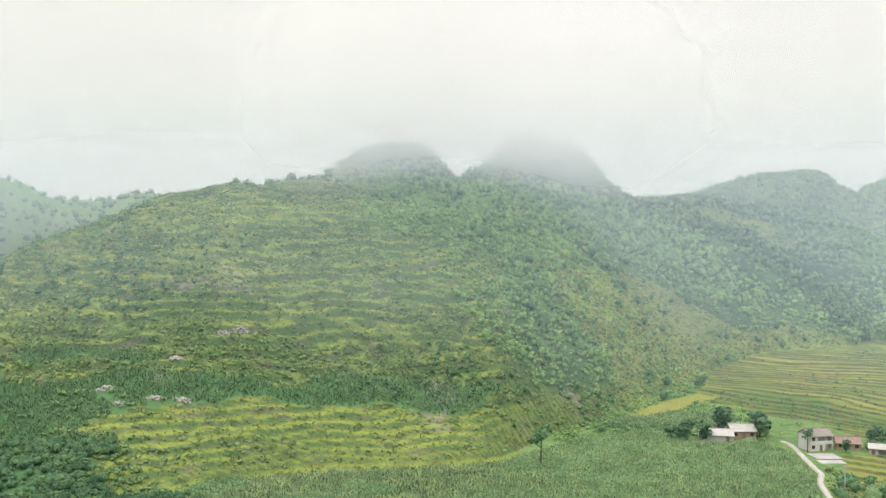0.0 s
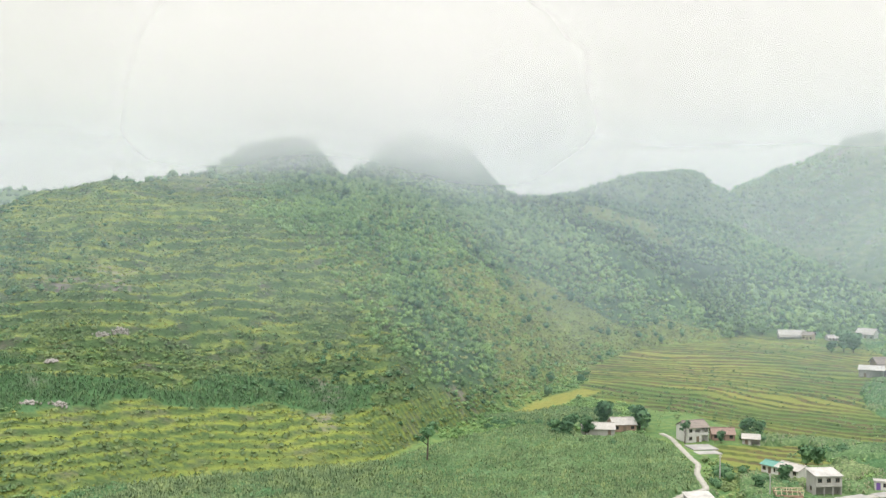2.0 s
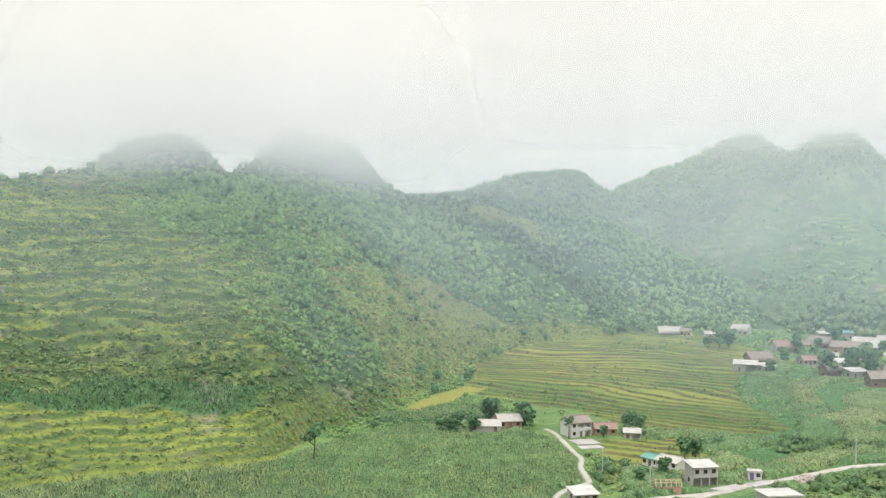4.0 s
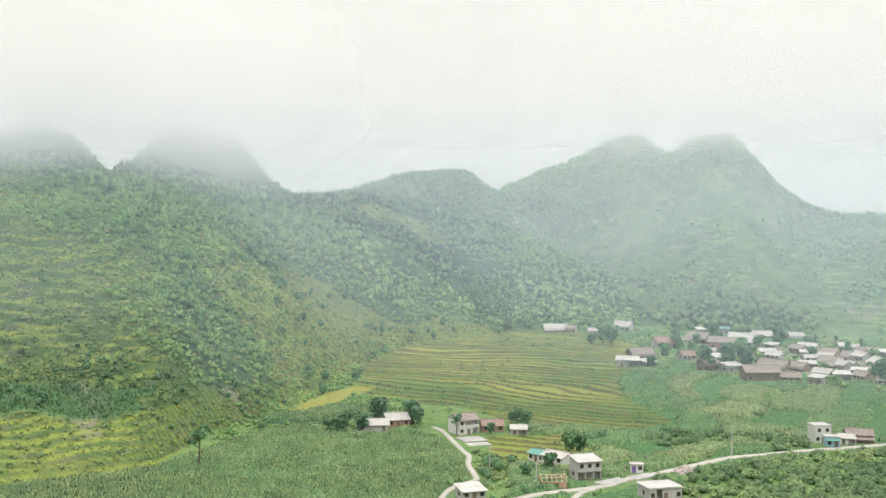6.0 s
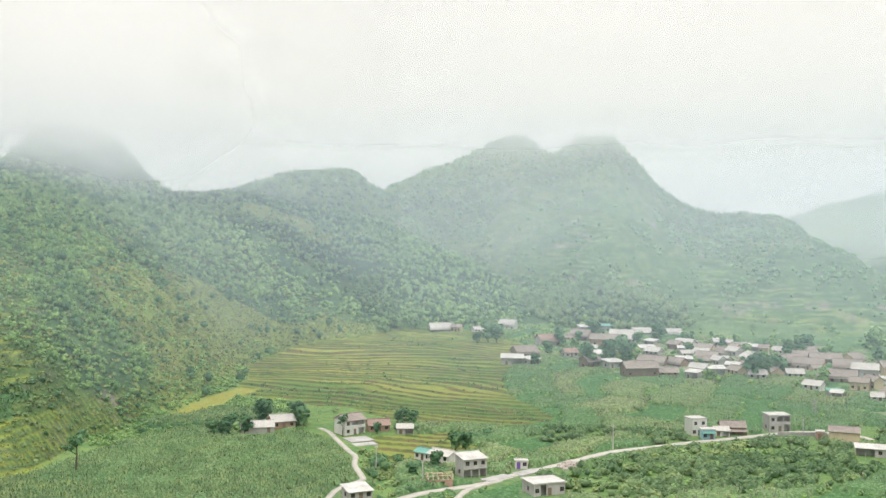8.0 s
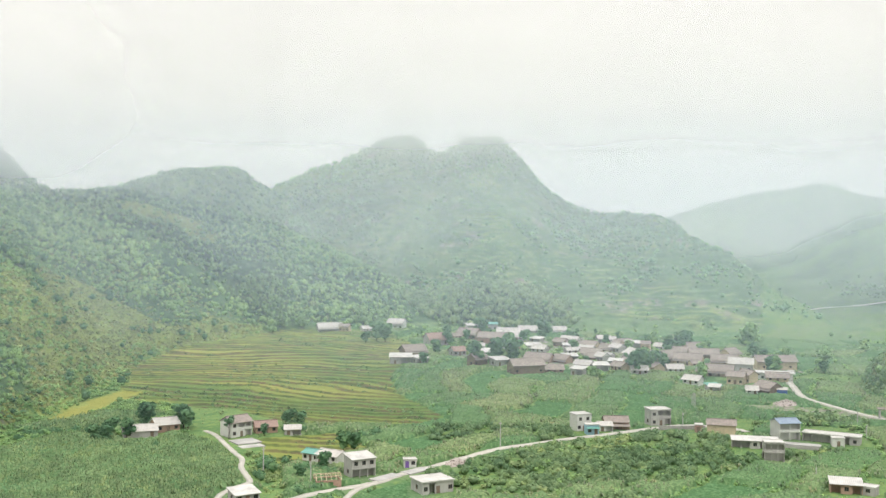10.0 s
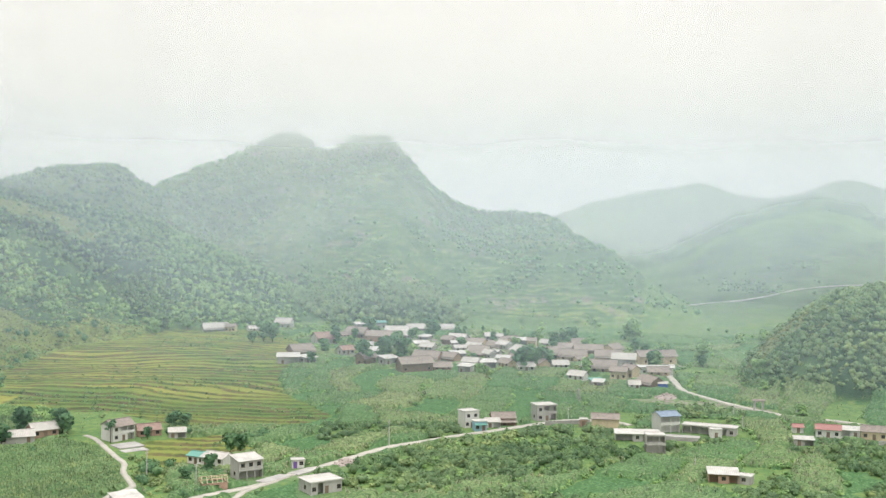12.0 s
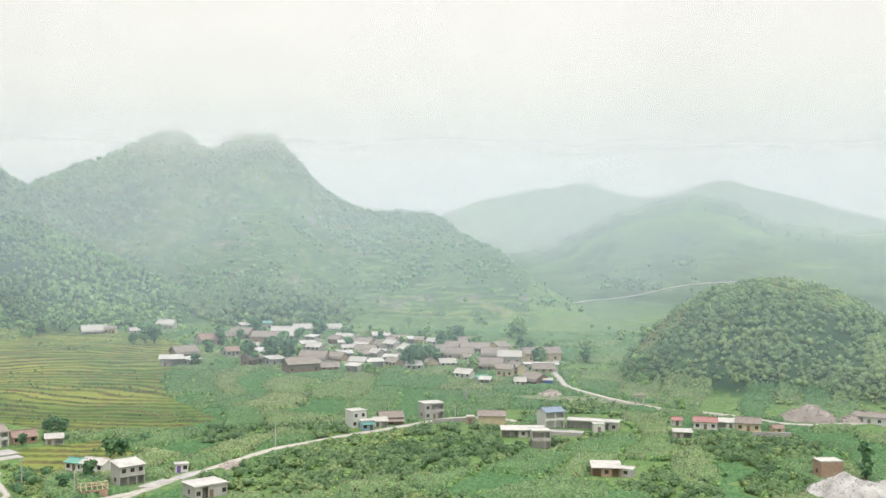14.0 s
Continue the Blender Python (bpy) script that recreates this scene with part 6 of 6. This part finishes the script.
spread("wood", "trees on the cloud-wrapped peaks", "wood", DIST_A, xy, rng.uniform(2.0, 3.6, len(xy)), M_LEAF_DARK)
xy = scatter(1200, -32, -12, 780, 1400, lambda x, y, az, r, m, z: (z > 20) * 0.7)
spread("wood", "grey-green trees on the misty hill beyond", "wood", DIST_A, xy, rng.uniform(2.5, 4.5, len(xy)), M_LEAF_DARK)
# scrub of the valley floor
xy = scatter(9000, 9, 72, 270, 800, lambda x, y, az, r, m, z: in_valley(x, y, z, m) * (0.12 + 0.8 * patchy(x, y, 40, 103, 0.0, 0.25)) * np.where((r < 372) & (az > 31), 0.8, 0.3))
spread("valley_scrub", "tangled green bushes on the valley floor", "shrubs", BUSH_A, xy, rng.uniform(0.7, 2.1, len(xy)), M_SHRUB)
xy = scatter(3400, 30, 72, 270, 380, lambda x, y, az, r, m, z: (z < 7) * (m["rice"] < 0.5) * patchy(x, y, 30, 105, -0.02, 0.1))
spread("valley_scrub", "dark leafy thicket below the road", "shrubs", THICKET_A, xy, rng.uniform(0.9, 2.0, len(xy)), M_THICKET)
xy = scatter(16000, 9, 73, 268, 760, lambda x, y, az, r, m, z: in_valley(x, y, z, m) * 0.7)
spread("valley_grass", "rough grass and weeds on the valley floor", "grass", GRASS_A, xy, rng.uniform(0.4, 0.9, len(xy)), M_SHRUB, 0.2, 0.0)
xy = scatter(5000, 24, 56, 770, 1130, lambda x, y, az, r, m, z: (z > 6) * (1 - m["tread"]) * patchy(x, y, 60, 99, 0.0, 0.2))
spread("bank_shrubs", "shrubs along the far terrace banks", "shrubs", FAR_A, xy, rng.uniform(0.7, 1.5, len(xy)), M_FAR)
xy = scatter(30000, 24, 74, 270, 620, lambda x, y, az, r, m, z: m["hedge"] * (0.1 + 0.9 * patchy(x, y, 50, 107, -0.1, 0.1)))
spread("hedges", "bushy green hedges dividing the strip fields", "hedge", BUSH_A, xy, rng.uniform(0.6, 1.5, len(xy)), M_LEAF)
xy = scatter(6500, 6, 17, 355, 600, lambda x, y, az, r, m, z: (z < 9) * (m["rice"] < 0.5) * (m["crop"] < 0.5) * (0.45 + 0.55 * patchy(x, y, 20, 145, -0.1, 0.15)))
spread("slope_scrub", "bushes and tall weeds along the foot of the slope", "shrubs", BUSH_A, xy, rng.uniform(0.5, 1.35, len(xy)), M_LEAF)
xy = scatter(2600, 17, 32, 250, 335, lambda x, y, az, r, m, z: in_valley(x, y, z, m) * (0.2 + 0.8 * patchy(x, y, 14, 147, -0.05, 0.15)))
spread("valley_scrub", "weeds and low bushes beside the path and the houses", "shrubs", BUSH_A, xy, rng.uniform(0.35, 1.0, len(xy)), M_SHRUB)
xy = scatter(4200, 28, 50, 272, 400, lambda x, y, az, r, m, z: inside(x + 10 * fbm(x, y, 38, 2, 9), y, LUSH) * (0.25 + 0.75 * patchy(x, y, 16, 181, -0.15, 0.15)))
spread("thicket", "lush green bushes and young trees on the bank below the road", "shrubs", THICKET_A, xy, rng.uniform(0.85, 1.5, len(xy)) ** 2, M_THICKET)
# thickets round the farmhouses
xy = scatter(1500, 8, 27, 255, 385, lambda x, y, az, r, m, z: (m["rice"] < 0.5) * (z < 6) * patchy(x, y, 18, 117, 0.02, 0.2) * ((r > 340) | (az > 19)) * 0.8)
spread("garden_bushes", "dark bushes and saplings round the farmhouses", "shrubs", THICKET_A, xy, rng.uniform(0.9, 2.2, len(xy)), M_LEAF_DARK)
# gardens and bushes between the village houses
xy = scatter(5000, 22, 53, 490, 790, lambda x, y, az, r, m, z: in_valley(x, y, z, m) * (r > 505 + 40 * np.cos(np.radians((az - 36) * 6))) * patchy(x, y, 22, 113, -0.05, 0.15))
spread("garden_bushes", "leafy garden bushes between the village houses", "shrubs", THICKET_A, xy, rng.uniform(0.8, 2.0, len(xy)), M_LEAF)
# maize in drills
def drills(a0, a1, r0, r1, gap, along):
    r = np.arange(r0, r1, gap)
    pts = []
    for q in r:
        a = np.arange(a0, a1, math.degrees(along / q))
        a = a + rng.normal(0, 0.06, len(a))
        rr = q + 0.8 * np.sin(a * 1.3 + q * 0.03) + rng.normal(0, 0.3, len(a))
        pts.append(np.stack([np.sin(np.radians(a)) * rr, np.cos(np.radians(a)) * rr], -1))
    p = np.concatenate(pts)
    z, m = land(p[:, 0], p[:, 1])
    return p[(m["crop"] > 0.5) & (rng.random(len(p)) < 0.9)]


xy = drills(-26, 20, 268, 420, 1.5, 0.7)
upland = land(xy[:, 0], xy[:, 1])[1]["upland"] > 0.5
xy = xy[~upland]
spread("maize", "rows of ripening green maize with pale tassels", "maize", CORN_A, xy, rng.uniform(1.5, 2.3, len(xy)), M_CORN_FRESH, 0.15, 0.0)
xy = drills(-26, 10, 300, 385, 1.2, 0.95)
xy = xy[land(xy[:, 0], xy[:, 1])[1]["upland"] > 0.5]
spread("maize", "dark green maize planted on the upper terraces", "maize", CORN_A, xy, rng.uniform(0.9, 1.7, len(xy)), M_CORN_DARK, 0.2, 0.0)
xy = scatter(2500, -28, -10, 262, 345, lambda x, y, az, r, m, z: (az < -15 + 5 * fbm(x, y, 30, 2, 9)) * (0.1 + 0.9 * patchy(x, y, 28, 111, 0.0, 0.2)))
spread("bank_shrubs", "dark bushes along the foot of the terraces", "shrubs", BUSH_A, xy, rng.uniform(0.5, 1.2, len(xy)), M_BANK)
xy = scatter(1900, -27, -11.5, 262, 312, lambda x, y, az, r, m, z: smoother(-11.5, -15.0, az) * 0.8 * (m["grass"] < 0.9))
spread("bank_shrubs", "dense dark bushes at the foot of the terraced hill", "shrubs", THICKET_A, xy, rng.uniform(0.8, 1.8, len(xy)), M_LEAF_DARK)


def canopy(x0, x1, y0, y1, step, label, from_az=20):
    """The closed leafy top of the maize fields, with plants standing a little above it."""
    nx, ny = int((x1 - x0) / step), int((y1 - y0) / step)
    gx, gy = np.meshgrid(x0 + step * np.arange(nx), y0 + step * np.arange(ny))
    px, py = gx.ravel() + rng.normal(0, 0.2, gx.size), gy.ravel() + rng.normal(0, 0.2, gx.size)
    az, r = bearing(px, py)
    z, m = land(px, py)
    on = (m["crop"] > 0.5) & (az > from_az) & (az < 74) & (r > 262) & (r < 740) & (m["upland"] < 0.5)
    on[on] = clear_of(np.stack([px[on], py[on]], -1), np.full(int(on.sum()), 1.1))
    if from_az < 0:   # one large even field, toned darker for the shade between its plants
        m["tone"] = 0.05 + 0.3 * m["tone"] + 0.35 * smoother(2, 12, az)
    tall = np.where(m["tone"] < 0.2, 0.45, 1.5 + 0.8 * m["tone"])
    up = np.where(on, 0.8 * tall + rng.normal(0, 0.2, len(px)) + 0.5 * fbm(px, py, 14, 2, 77), -0.1)
    i, j = np.meshgrid(np.arange(ny - 1), np.arange(nx - 1), indexing="ij")
    f = np.stack([i * nx + j, i * nx + j + 1, (i + 1) * nx + j + 1, (i + 1) * nx + j], -1).reshape(-1, 4)
    f = f[on[f].any(1)]
    used, f = np.unique(f, return_inverse=True)
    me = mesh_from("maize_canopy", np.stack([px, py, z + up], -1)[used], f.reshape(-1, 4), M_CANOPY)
    me.attributes.new("tone", "FLOAT", "POINT").data.foreach_set("value", m["tone"][used].astype(np.float32))
    return tagged(new("maize_canopy", me), label, "maize", kind="stuff")


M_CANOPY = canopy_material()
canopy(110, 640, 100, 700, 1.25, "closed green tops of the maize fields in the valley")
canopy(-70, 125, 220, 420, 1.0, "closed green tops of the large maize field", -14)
xy = np.concatenate([drills(20, 74, 270, 530, 2.1, 1.4), drills(20, 74, 530, 720, 3.2, 2.4)])
tone = land(xy[:, 0], xy[:, 1])[1]["tone"]
for some, label, mat in (((tone > 0.2) & (tone <= 0.62), "green maize plants standing above the field", M_CORN), (tone > 0.62, "paler ripening maize in strips across the valley", M_CORN_PALE)):
    spread("maize", label, "maize", CORN_A, xy[some], rng.uniform(1.5, 1.9, int(some.sum())) * (0.85 + 0.4 * tone[some]), mat, 0.15, 0.0)
